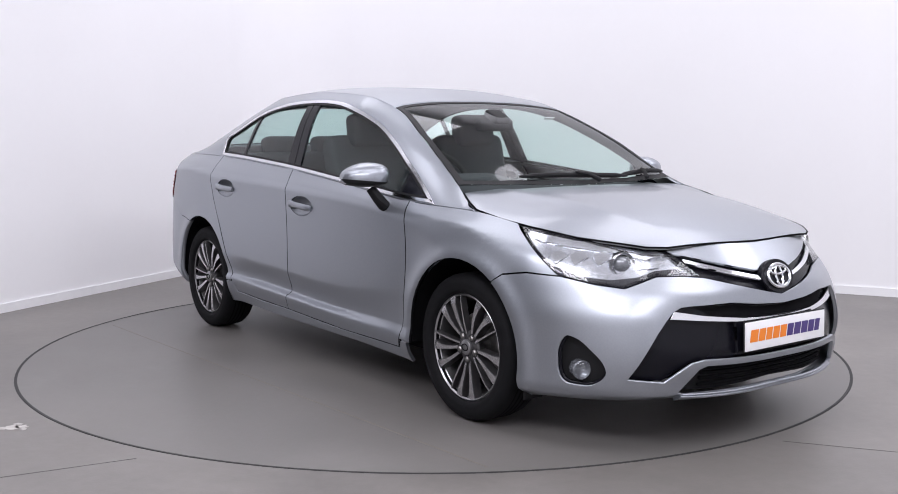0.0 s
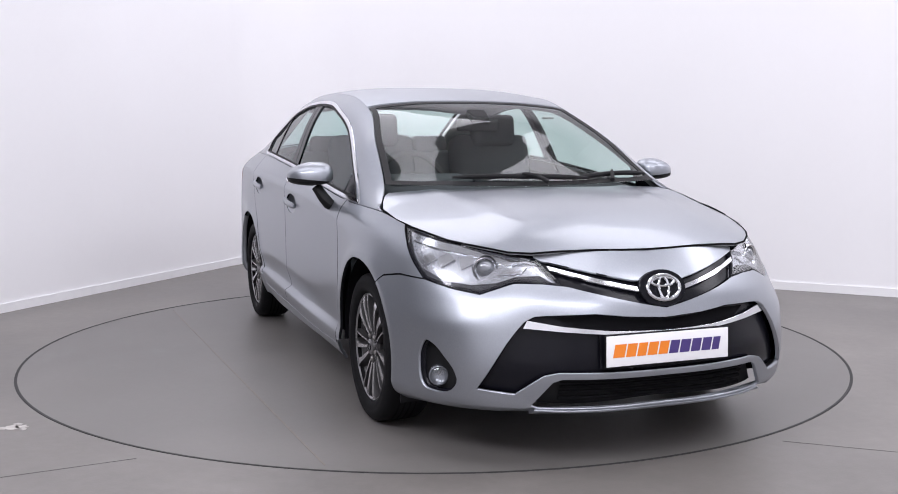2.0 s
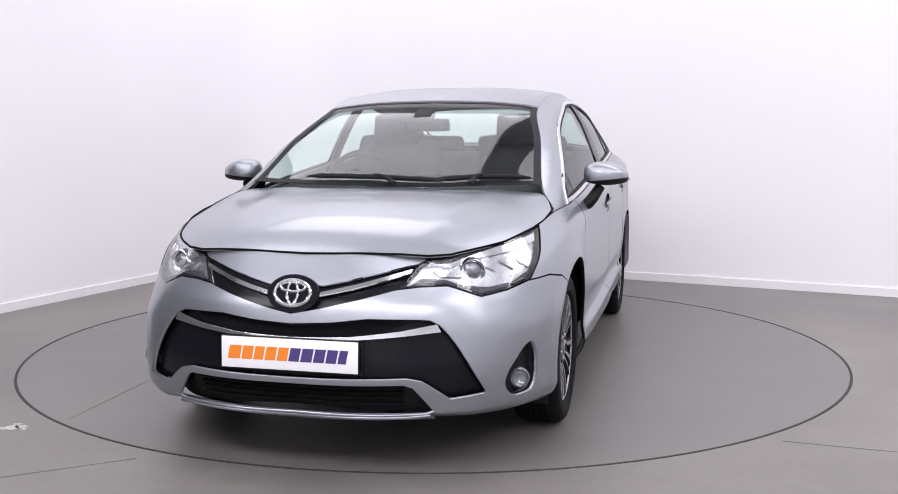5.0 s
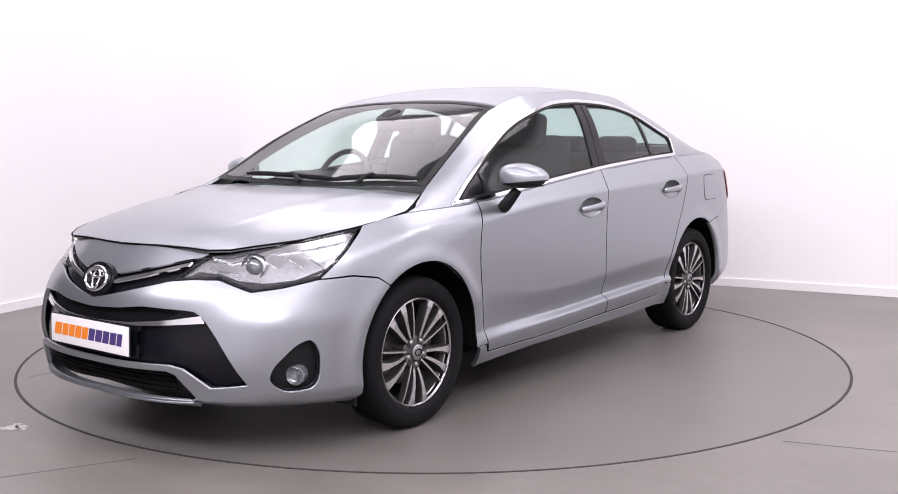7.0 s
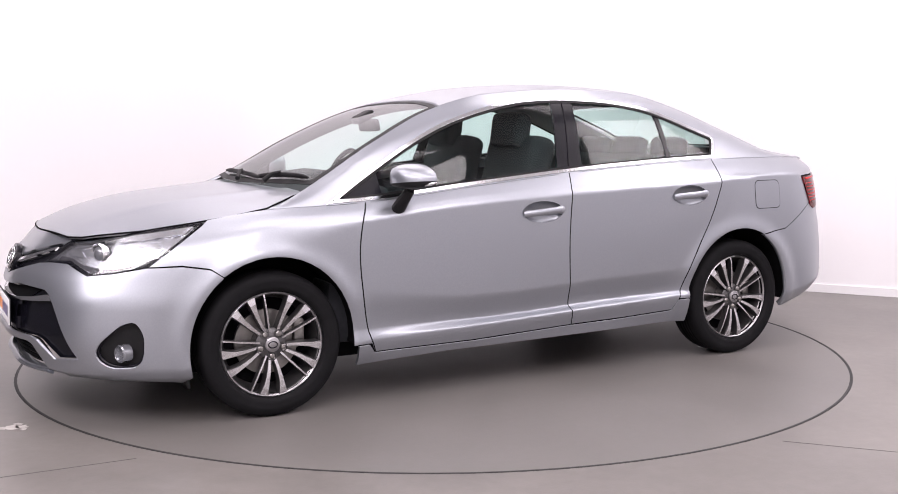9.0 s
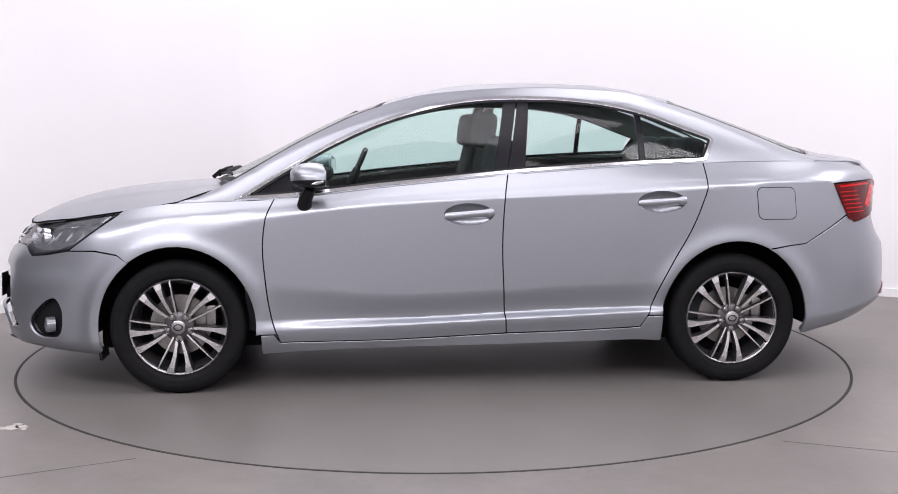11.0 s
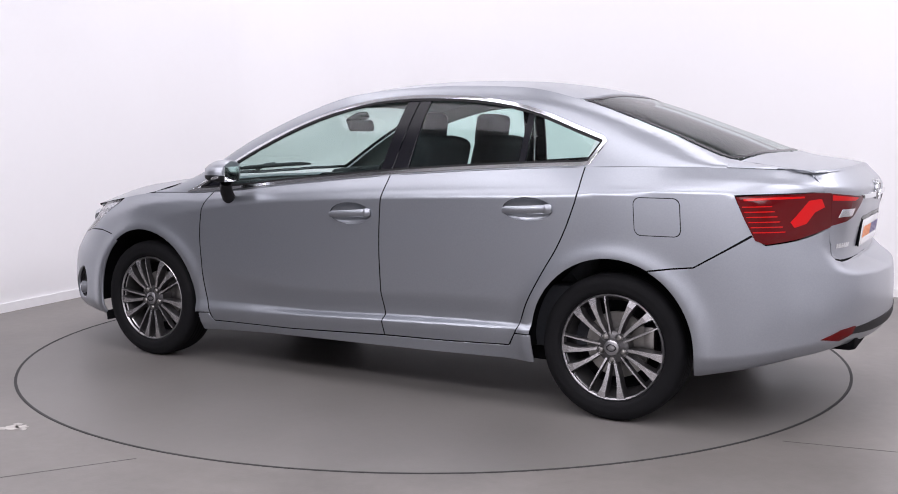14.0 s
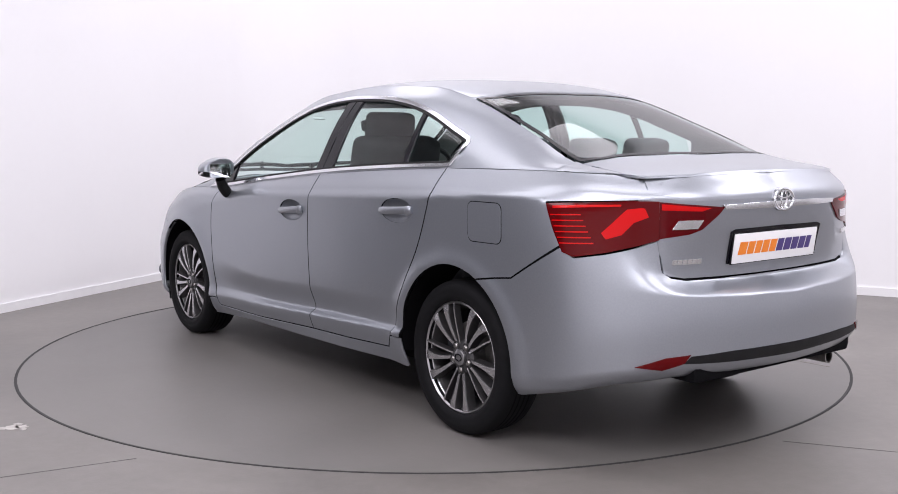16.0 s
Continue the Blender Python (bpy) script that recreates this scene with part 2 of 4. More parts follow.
# upright sections: (height, inset from the outline), from the sill up to the waist
SECTIONS = {
    0: [(.19, .15), (.205, .06), (.23, .045), (.36, .015), (.50, .02), (.60, .045), (.68, .095), (.79, .19)],
    2: [(.19, .13), (.21, .03), (.25, .02), (.36, .0), (.50, .02), (.60, .045), (.68, .095), (.775, .17)],
    3: [(.185, .10), (.21, .03), (.26, .01), (.36, .0), (.50, .012), (.60, .052), (.68, .103), (.795, .182)],
    5: [(.17, .06), (.20, .02), (.25, .0), (.36, 0), (.50, .0), (.63, .012), (.73, .036), (.842, .110)],
    6: [(.17, .05), (.20, .02), (.25, .0), (.36, 0), (.55, .0), (.70, .005), (.82, .030), (.893, .098)],
    7: [(.165, .060), (.22, .030), (.28, .016), (.34, .026), (.52, .016), (.81, .018), (.86, .036), (.907, .080)],
    8: [(.187, .040), (.240, .022), (.306, .006), (.338, .042), (.46, .014), (.880, .012), (.92, .028), (.972, .066)],
    9: [(.196, .034), (.262, .022), (.332, .004), (.364, .042), (.485, .012), (.915, .007), (.96, .027), (1.035, .07)],
    10: [(.20, .060), (.280, .024), (.352, .010), (.384, .024), (.515, .010), (.94, .004), (.99, .029), (1.073, .095)],
    11: [(.20, .05), (.25, .02), (.32, .0), (.42, .0), (.68, .0), (.97, .01), (1.005, .04), (1.082, .11)],
    12: [(.225, .05), (.26, .02), (.32, .0), (.42, .0), (.68, .0), (.98, .018), (1.02, .05), (1.083, .13)],
    14: [(.31, .08), (.34, .03), (.39, .0), (.46, .0), (.66, .015), (.80, .05), (1.0, .075), (1.07, .15)],
    15: [(.33, .10), (.36, .03), (.41, .0), (.50, .0), (.64, .008), (.70, .085), (.98, .062), (1.07, .13)],
    17: [(.32, .10), (.36, .03), (.42, .0), (.50, .0), (.625, .008), (.68, .132), (.98, .086), (1.08, .16)],
}
_sk = sorted(SECTIONS)
_su = np.array([_ul[k] for k in _sk])
_sz = np.array([[q[0] for q in SECTIONS[k]] for k in _sk])
_si = np.array([[q[1] for q in SECTIONS[k]] for k in _sk])


def wrap(u, z, mode=0):
    """The body side: u runs round the plan outline, z is the height."""
    u, z = np.atleast_1d(np.asarray(u, float)), np.atleast_1d(np.asarray(z, float))
    zs = np.stack([pchip(_su, _sz[:, k], u) for k in range(8)], 1)
    ins = np.stack([pchip(_su, _si[:, k], u) for k in range(8)], 1)
    inset = pchip(zs, ins, z)
    x, y = outline(u)
    x2, y2 = outline(u + 1e-3)
    tx, ty = (x2 - x), (y2 - y)
    ln = np.hypot(tx, ty)
    nx, ny = -ty / ln * -1, tx / ln * -1
    for hx in (1.347, -1.357):
        r = np.hypot(x - hx, z - 0.305)
        inset = inset - 0.012 * np.exp(-((r - 0.395) / 0.045) ** 2) * (z > 0.16)
    return np.stack([x - nx * inset, y - ny * inset, z], 1)


_us = np.linspace(0, _ul[-1], 1400)


def by_x(x, z):
    """The place round the outline where the body at height z has this x."""
    p = wrap(_us, np.full_like(_us, z))
    return (float(np.interp(-x, -p[:, 0], _us)), z)


def by_front(y, z):
    k = 560
    p = wrap(_us[:k], np.full(k, z))
    return (float(np.interp(y, p[:, 1], _us[:k])), z)


def by_rear(y, z):
    k = 560
    p = wrap(_us[-k:], np.full(k, z))
    return (float(np.interp(-y, -p[:, 1], _us[-k:])), z)


UMAX = float(_ul[-1])


def waist_z(x):
    return pchip(_su, _sz[:, 7], np.interp(-np.asarray(x), -_ok[:, 0], _ul))


# glasshouse lines: along x, the edge of roof and screens, and the middle of the car
EDGE = [(1.345, .790, .897), (1.27, .768, .916), (1.20, .738, .945), (1.11, .705, .988), (.75, .640, 1.192), (.398, .566, 1.349), (.10, .564, 1.419), (-.40, .562, 1.449),
        (-.80, .556, 1.434), (-1.08, .554, 1.376), (-1.50, .580, 1.228), (-1.818, .615, 1.108), (-2.02, .628, 1.080), (-2.20, .60, 1.046), (-2.30, .57, 1.02)]
MIDDLE = [(1.30, .945), (1.118, 1.040), (.888, 1.153), (.563, 1.312), (.239, 1.415), (-.084, 1.476), (-.406, 1.488), (-.729, 1.478),
          (-1.053, 1.430), (-1.281, 1.364), (-1.708, 1.215), (-1.98, 1.118), (-2.12, 1.100), (-2.22, 1.080), (-2.30, 1.05)]
BONNET_EDGE = [(1.10, .70, .96), (1.20, .738, .945), (1.34, .790, .897), (1.64, .757, .846), (1.85, .690, .812), (2.0, .60, .795), (2.13, .46, .773), (2.22, .40, .745)]
BONNET_MIDDLE = [(1.10, .965), (1.25, .968), (1.43, .960), (1.70, .936), (1.867, .908), (2.03, .862), (2.13, .818), (2.20, .776)]


def line(knots, x, col):
    k = np.array(sorted(knots))
    return pchip(k[:, 0], k[:, col], x)


def side_glass(x, z):
    """The side of the glasshouse: y for given x and z, from the waist up to the roof's edge."""
    x, z = np.atleast_1d(np.asarray(x, float)), np.atleast_1d(np.asarray(z, float))
    u = np.interp(-x, -_ok[:, 0], _ul)
    zw = waist_z(x)
    yw = wrap(u, zw)[:, 1]
    ye, ze = line(EDGE, x, 1), line(EDGE, x, 2)
    ze = np.maximum(ze, zw + 0.02)
    zd = zw + (ze - zw) * 0.83
    yd = yw + (ye - yw) * 0.66
    y = pchip(np.stack([zw - 0.1, zw, zd, ze], 1), np.stack([yw + 0.045, yw, yd, ye], 1), z)
    return np.stack([x, y, z], 1)


def top(x, y):
    x, y = np.atleast_1d(np.asarray(x, float)), np.atleast_1d(np.asarray(y, float))
    ye, ze, zc = line(EDGE, x, 1), line(EDGE, x, 2), line(MIDDLE, x, 1)
    return np.stack([x, y, ze + (zc - ze) * (1 - np.abs(y / ye) ** 3.0)], 1)


def bonnet_top(x, y):
    x, y = np.atleast_1d(np.asarray(x, float)), np.atleast_1d(np.asarray(y, float))
    ye, ze, zc = line(BONNET_EDGE, x, 1), line(BONNET_EDGE, x, 2), line(BONNET_MIDDLE, x, 1)
    ridge = 0.006 * np.exp(-((np.abs(y) - 0.40 - 0.10 * (2.1 - x)) / 0.05) ** 2) * np.clip((2.1 - x) / 0.3, 0, 1)
    return np.stack([x, y, ze + (zc - ze) * (1 - np.abs(y / ye) ** 2.4) + ridge], 1)


def inside(poly, pts):
    ok = np.zeros(len(pts), bool)
    px, py = pts[:, 0], pts[:, 1]
    for (x1, y1), (x2, y2) in zip(poly, np.roll(poly, -1, axis=0)):
        hit = (y1 > py) != (y2 > py)
        with np.errstate(divide="ignore", invalid="ignore"):
            ok ^= hit & (px < (x2 - x1) * (py - y1) / (y2 - y1) + x1)
    return ok


def resample(poly, h):
    out = []
    P = [np.array(p, float) for p in poly]
    for a, b in zip(P, P[1:] + P[:1]):
        n = max(1, int(math.ceil(np.linalg.norm(b - a) / h)))
        out += [a + (b - a) * k / n for k in range(n)]
    return np.array(out)


def shrink(poly, d):
    """Moves a closed outline inwards by d."""
    P = np.array(poly, float)
    area = 0.5 * np.sum(P[:, 0] * np.roll(P[:, 1], -1) - P[:, 1] * np.roll(P[:, 0], -1))
    s = 1 if area > 0 else -1
    out = []
    n = len(P)
    for i in range(n):
        a, b, c = P[i - 1], P[i], P[(i + 1) % n]
        e1, e2 = (b - a) / (np.linalg.norm(b - a) + 1e-12), (c - b) / (np.linalg.norm(c - b) + 1e-12)
        n1, n2 = np.array([-e1[1], e1[0]]) * s, np.array([-e2[1], e2[0]]) * s
        m = n1 + n2
        k = max(np.dot(m, m) / 2, 0.35)
        out.append(b + m / k * d)
    return out


def smooth_line(points, n=6):
    """A flowing line through points (open)."""
    P = np.array(points, float)
    t = np.concatenate([[0], np.cumsum(np.linalg.norm(np.diff(P, axis=0), axis=1))])
    tt = np.linspace(0, t[-1], n * (len(P) - 1) + 1)
    return [(a, b) for a, b in zip(pchip(t, P[:, 0], tt), pchip(t, P[:, 1], tt))]


def flat_mesh(poly, holes, h):
    loops = [resample(poly, h)] + [resample(q, h) for q in holes]
    lo, hi = loops[0].min(0), loops[0].max(0)
    gx, gy = np.meshgrid(np.arange(lo[0] + h / 2, hi[0], h), np.arange(lo[1] + h / 2, hi[1], h))
    grid = np.stack([gx.ravel(), gy.ravel()], 1)
    keep = inside(loops[0], grid)
    for q in loops[1:]:
        keep &= ~inside(q, grid)
    grid = grid[keep]
    rim = np.concatenate(loops)
    if len(grid):
        near = np.array([np.min(np.hypot(*(rim - g).T)) for g in grid])
        grid = grid[near > 0.45 * h]
    verts, edges, base = [], [], 0
    for q in loops:
        verts += [Vector(v) for v in q]
        edges += [(base + k, base + (k + 1) % len(q)) for k in range(len(q))]
        base += len(q)
    verts += [Vector(v) for v in grid]
    v, e, f, *_ = mathutils.geometry.delaunay_2d_cdt(verts, edges, [], 0, 1e-6)
    v = np.array([tuple(q) for q in v])
    f = np.array([q for q in f if len(q) == 3])
    mid = v[f].mean(1)
    ok = inside(loops[0], mid)
    for q in loops[1:]:
        ok &= ~inside(q, mid)
    return v, f[ok]


def panel(name, poly, surface, mat, parent, holes=(), h=0.035, lift=0.0, depth=0.014, sides=(1,), label="", rim=True, tall=1.0):
    """A sheet of bodywork cut to an outline on a body surface, with turned-in edges. sides: 1 left, -1 right; both make one mesh."""
    v2, f = flat_mesh([(a, b * tall) for a, b in poly], [[(a, b * tall) for a, b in q] for q in holes], h)
    v2 = v2 / [1, tall]
    e = 1e-4
    p = surface(v2[:, 0], v2[:, 1])
    du = surface(v2[:, 0] + e, v2[:, 1]) - p
    dv = surface(v2[:, 0], v2[:, 1] + e) - p
    nn = np.cross(du, dv)
    nn /= np.linalg.norm(nn, axis=1)[:, None] + 1e-15
    out = p - np.array([0, 0, 0.55])
    if np.mean(np.sum(nn * out, 1)) < 0:
        nn = -nn
    p = p + nn * lift
    if len(sides) > 1:
        middle = np.abs(p[:, 1]) < 0.004
        p[middle, 1] = 0
        nn[middle, 1] = 0
    if len(f):
        a, b, c = p[f[:, 0]], p[f[:, 1]], p[f[:, 2]]
        wrong = np.sum(np.cross(b - a, c - a) * nn[f[:, 0]], 1) < 0
        f[wrong] = f[wrong][:, ::-1]
    count = {}
    for t in f:
        for a, b in ((t[0], t[1]), (t[1], t[2]), (t[2], t[0])):
            count[(min(a, b), max(a, b))] = count.get((min(a, b), max(a, b)), 0) + 1
    verts, faces, norms = [], [], []
    for s in sides:
        base = len(verts)
        sg = np.array([1, s, 1])
        verts += list(p * sg)
        norms += list(nn * sg)
        idx = [k if (s < 0 and len(sides) > 1 and abs(p[k][1]) < 1e-4) else k + base for k in range(len(p))]
        faces += [tuple(idx[int(q)] for q in (t if s > 0 else t[::-1])) for t in f]
        if rim and depth:
            new_id = {}
            for t in f:
                for a, b in ((t[0], t[1]), (t[1], t[2]), (t[2], t[0])):
                    if count[(min(a, b), max(a, b))] != 1 or (len(sides) > 1 and abs(p[a][1]) < 1e-3 and abs(p[b][1]) < 1e-3):
                        continue
                    way = np.cross(p[b] - p[a], nn[a])
                    way /= np.linalg.norm(way) + 1e-15
                    ids = []
                    for q, dd in ((a, 0), (b, 0), (b, depth), (a, depth)):
                        verts.append((p[q] - nn[q] * dd) * sg)
                        norms.append((way * (0.3 if dd == 0 else 0.9) + nn[q] * (0.9 if dd == 0 else 0.0)) * sg)
                        ids.append(len(verts) - 1)
                    faces.append(tuple(ids[::-1]) if s > 0 else tuple(ids))
    me = bpy.data.meshes.new(name)
    me.from_pydata([tuple(q) for q in verts], [], faces)
    me.update()
    me.shade_smooth()
    me.normals_split_custom_set_from_vertices([tuple(q) for q in norms])
    me.materials.append(mat)
    # turned-in edges coloured near-black to stand for the shade in the gaps
    if name in ("front_door", "rear_door", "front_wing", "rear_wing"):
        me.materials.append(VOID)
        me.polygons.foreach_set("material_index", [0 if k < len(f) else 1 for k in range(len(faces))])
    ob = new(name, me)
    ob.parent = parent
    return tagged(ob, label=label)

# ---- the room ----
DISC_R = 2.272


def build_floor():
    bm = bmesh.new()
    n = 128
    inner = [bm.verts.new((2.284 * math.cos(2 * math.pi * k / n), 2.284 * math.sin(2 * math.pi * k / n), 0)) for k in range(n)]
    mid = [bm.verts.new((2.8 * math.cos(2 * math.pi * k / n), 2.8 * math.sin(2 * math.pi * k / n), 0)) for k in range(n)]
    deep = [bm.verts.new((v.co.x, v.co.y, -0.03)) for v in inner]
    far = [bm.verts.new((22 * math.cos(2 * math.pi * k / n), 22 * math.sin(2 * math.pi * k / n), 0)) for k in range(n)]
    for k in range(n):
        j = (k + 1) % n
        for a, b in ((inner, mid), (mid, far), (deep, inner)):
            bm.faces.new((a[k], b[k], b[j], a[j]))
    bmesh.ops.recalc_face_normals(bm, faces=bm.faces)
    ob = mesh_object("floor", bm, FLOOR)
    tagged(ob, "worn grey painted concrete showroom floor", "floor", kind="structure")
    pit = lathe([(0.0, -0.03), (2.284, -0.03)], 96, "z")
    tagged(mesh_object("floor_pit", pit, SEAM), "dark pit beneath the turntable rim", "floor", kind="structure")


def build_turntable():
    bm = lathe([(0.001, 0.0), (1.2, 0.0), (2.2, 0.0), (DISC_R - 0.003, 0.0), (DISC_R, -0.003), (DISC_R, -0.028)], 160, "z")
    ob = mesh_object("turntable", bm, DISC)
    # flush black ring paints the rim gap's shade all the way round
    part("edge_seal", lathe([(DISC_R - .004, -.004), (DISC_R - .003, .001), (DISC_R + .001, .0022), (DISC_R + .010, .0022), (DISC_R + .012, -.004)], 160, "z"), SEAM, ob, "thin black ring standing for the shaded gap at the rim")
    return tagged(ob, "round grey painted turntable flush with the showroom floor", "turntable")


def build_walls():
    rnd = 0.8
    path = [Vector((0.19, -4.6, 0))] + [Vector((rnd - 0.07 - rnd * math.cos(a), -rnd + rnd * math.sin(a), 0)) for a in np.linspace(0, math.pi / 2, 17)] + \
           [Vector((ROOM_X, 0, 0))]

    def sheet(name, pts, z0, z1, t, mat, label, cat="wall"):
        bm = bmesh.new()
        cols = []
        for i, p in enumerate(pts):
            a, b = pts[max(i - 1, 0)], pts[min(i + 1, len(pts) - 1)]
            d = (b - a).normalized()
            nrm = Vector((d.y, -d.x, 0))
            cols.append([bm.verts.new(ROOM @ (p + nrm * o + Vector((0, 0, z)))) for o, z in ((t[0], z0), (t[0], z1), (t[1], z1), (t[1], z0))])
        for a, b in zip(cols, cols[1:]):
            for k in range(4):
                bm.faces.new((a[k], a[(k + 1) % 4], b[(k + 1) % 4], b[k]))
        bmesh.ops.recalc_face_normals(bm, faces=bm.faces)
        tagged(mesh_object(name, bm, mat), label, cat, kind="structure")

    sheet("wall_north", path, 0, ROOM_H, (0, -0.15), WALL, "smooth white painted showroom wall with a rounded corner")
    sheet("baseboard", path, 0, 0.064, (0.012, 0.0005), SKIRT, "low white skirting board along the wall foot", "skirting board")
    sheet("wall_south", [Vector((ROOM_X, 0, 0)), Vector((ROOM_X, -ROOM_Y, 0)), Vector((0.52, -ROOM_Y, 0))], 0, ROOM_H, (0, -0.15), WALL_BACK, "plain grey painted showroom wall")
    # unseen dark wall, added so that the car's flank reflects less light
    sheet("wall_west", [Vector((0.52, -ROOM_Y, 0)), Vector((0.19, -4.6, 0))], 0, ROOM_H, (0, -0.15), DARK_WALL, "unseen dark grey wall added to darken the car's reflections")
    bm = box_bm(ROOM_X + 0.3, ROOM_Y + 0.3, 0.1, ROOM @ pose(ROOM_X / 2, -ROOM_Y / 2, ROOM_H + 0.05))
    tagged(mesh_object("ceiling", bm, CEILING), "plain pale grey showroom ceiling", "ceiling", kind="structure")


build_floor()
turntable = build_turntable()
build_walls()

# ---- the car ----
car = new("car")
tagged(car, "silver-grey metallic four-door saloon car standing on the turntable", "car")
HUB_Z, TYRE_R = 0.305, 0.321


def arch(cx, r, a0, a1, n=18):
    """Points on a wheel arch, angles in degrees from straight back, over the top."""
    return [(cx - 0.955 * r * math.cos(radians(a)), 0.305 + 1.01 * r * math.sin(radians(a))) for a in np.linspace(a0, a1, n)]


F_ARCH, R_ARCH, ARCH_R = 1.347, -1.358, 0.384
DOOR_F = smooth_line([(.866, .228), (.905, .34), (.930, .509), (.942, .677), (.928, .815), (.885, .915)], 4)
DOOR_B = smooth_line([(-.220, .256), (-.205, .480), (-.198, .676), (-.208, .898), (-.232, 1.037)], 4)
DOOR_R = smooth_line([(-.883, .275), (-.924, .345), (-.964, .451), (-1.044, .606), (-1.124, .745), (-1.176, .870), (-1.206, .981), (-1.205, 1.080)], 4)


def waist(x0, x1, n=12):
    xs = np.linspace(x0, x1, n)
    return list(zip(xs, waist_z(xs)))


def side(poly):
    return [by_x(x, z) for x, z in poly]


def gap(poly, d=0.0031):
    return shrink(poly, d)


FENDER = DOOR_F + waist(.885, 1.60, 14)[1:] + [(1.625, .835), (1.73, .762), (1.855, .668), (1.727, .672), (1.617, .655), (1.572, .622)] + \
    arch(F_ARCH, ARCH_R, 126, -6)[0:] + [(.958, .268), (.89, .268)]
DOOR_FRONT = DOOR_B + waist(-.232, .885, 16)[1:-1] + DOOR_F[::-1] + [(.35, .233)]
DOOR_REAR = DOOR_R + waist(-1.205, -.232, 16)[1:-1] + DOOR_B[::-1] + [(-.55, .262)]
SILL = [(.958, .265), (.895, .265), (.866, .225), (.35, .230), (-.220, .253), (-.55, .259), (-.883, .272), (-.915, .33), (-.996, .33), (-.998, .198), (-.85, .205),
        (-.211, .197), (.489, .189), (.955, .166)]
QUARTER = side([(-.918, .334)] + DOOR_R[5:] + waist(-1.205, -2.02, 10)[1:]) + [by_rear(.600, 1.058), by_rear(.590, .985)] + \
    side([(-2.00, .978), (-1.93, .976), (-1.862, .972), (-1.90, .89), (-1.945, .802), (-1.93, .815), (-1.80, .732), (-1.712, .678), (-1.62, .668), (-1.530, .655)] +
         arch(R_ARCH, ARCH_R, 63, 176))

for s in (1, -1):
    panel("front_wing", gap(side(FENDER)), wrap, PAINT, car, sides=(s,), tall=2.0)
    panel("rear_wing", gap(QUARTER), wrap, PAINT, car, sides=(s,), tall=2.0)
    panel("sill", gap(side(SILL)), wrap, PAINT, car, sides=(s,), h=0.03)
doors = {}


def cup(cx, cz, a, b, depth):
    """A body surface pressed in round a door handle."""
    u0 = by_x(cx, cz)[0]

    def surface(u, z):
        p0 = wrap(u, z)
        r2 = ((np.asarray(u) - u0) / a) ** 2 + ((np.asarray(z) - cz) / b) ** 2
        p0[:, 1] -= depth * np.clip(1 - r2, 0, 1) ** 0.55 * np.clip(1 - 2.2 * (cz - 0.006 - np.asarray(z)) / b, 0.35, 1)
        return p0
    return surface, [(u0 + a * 0.98 * math.cos(w), cz + b * 0.98 * math.sin(w)) for w in np.linspace(0, 2 * math.pi, 28, endpoint=False)]


def swept(u0, u1, z0, z1, out, thick, s, n=8):
    """A slim grip bar standing off the body between two places."""
    us, zs = np.linspace(u0, u1, n), np.linspace(z0, z1, n)
    q = wrap(us, zs)
    bow = out * np.sin(np.linspace(0.12, math.pi - 0.12, n)) ** 0.4
    return tube([(a[0], s * (a[1] + b), a[2]) for a, b in zip(q, bow)], [thick * (0.75 if k in (0, n - 1) else 1) for k in range(n)], 10, 1.6)


for s in (1, -1):
    for key, outline_, hx, hz, rise in (("front", DOOR_FRONT, -.035, .836, .008), ("rear", DOOR_REAR, -.975, .890, .006)):
        surf, hole = cup(hx, hz, .122, .054, .044)
        door = panel(key + "_door", gap(side(outline_)), wrap, PAINT, car, holes=[hole], sides=(s,), tall=6.0)
        doors[key, s] = door
        panel("handle_cup", hole, surf, PAINT, door, sides=(s,), h=0.012, depth=0)
        u0 = by_x(hx, hz)[0]
        part("door_handle", swept(u0 - .116, u0 + .116, hz - rise, hz + rise + .002, .016, .0105, s, 12), PAINT, door, "silver painted grip handle")
        part("handle_foot", swept(u0 + .078, u0 + .118, hz + rise - .003, hz + rise + .001, .010, .0135, s, 4), PAINT, door)
        panel("door_card", gap(side(outline_), .02), wrap, INTERIOR, door, sides=(s,), h=0.08, lift=-.07, depth=0, label="charcoal inner door lining")

# bonnet, roof, screens, boot deck
HALF_BONNET = [(1.175, 0), (1.165, .35), (1.13, .60), (1.145, .70), (1.20, .733), (1.27, .764), (1.34, .784), (1.50, .776), (1.64, .752), (1.75, .718), (1.85, .683), (1.93, .64),
               (2.0, .592), (2.07, .525), (2.115, .45), (2.14, .36), (2.165, .22), (2.178, .10), (2.182, 0)]
panel("bonnet", HALF_BONNET, bonnet_top, PAINT, car, sides=(1, -1), h=0.04)


def edge_y(x):
    return float(line(EDGE, [x], 1)[0])


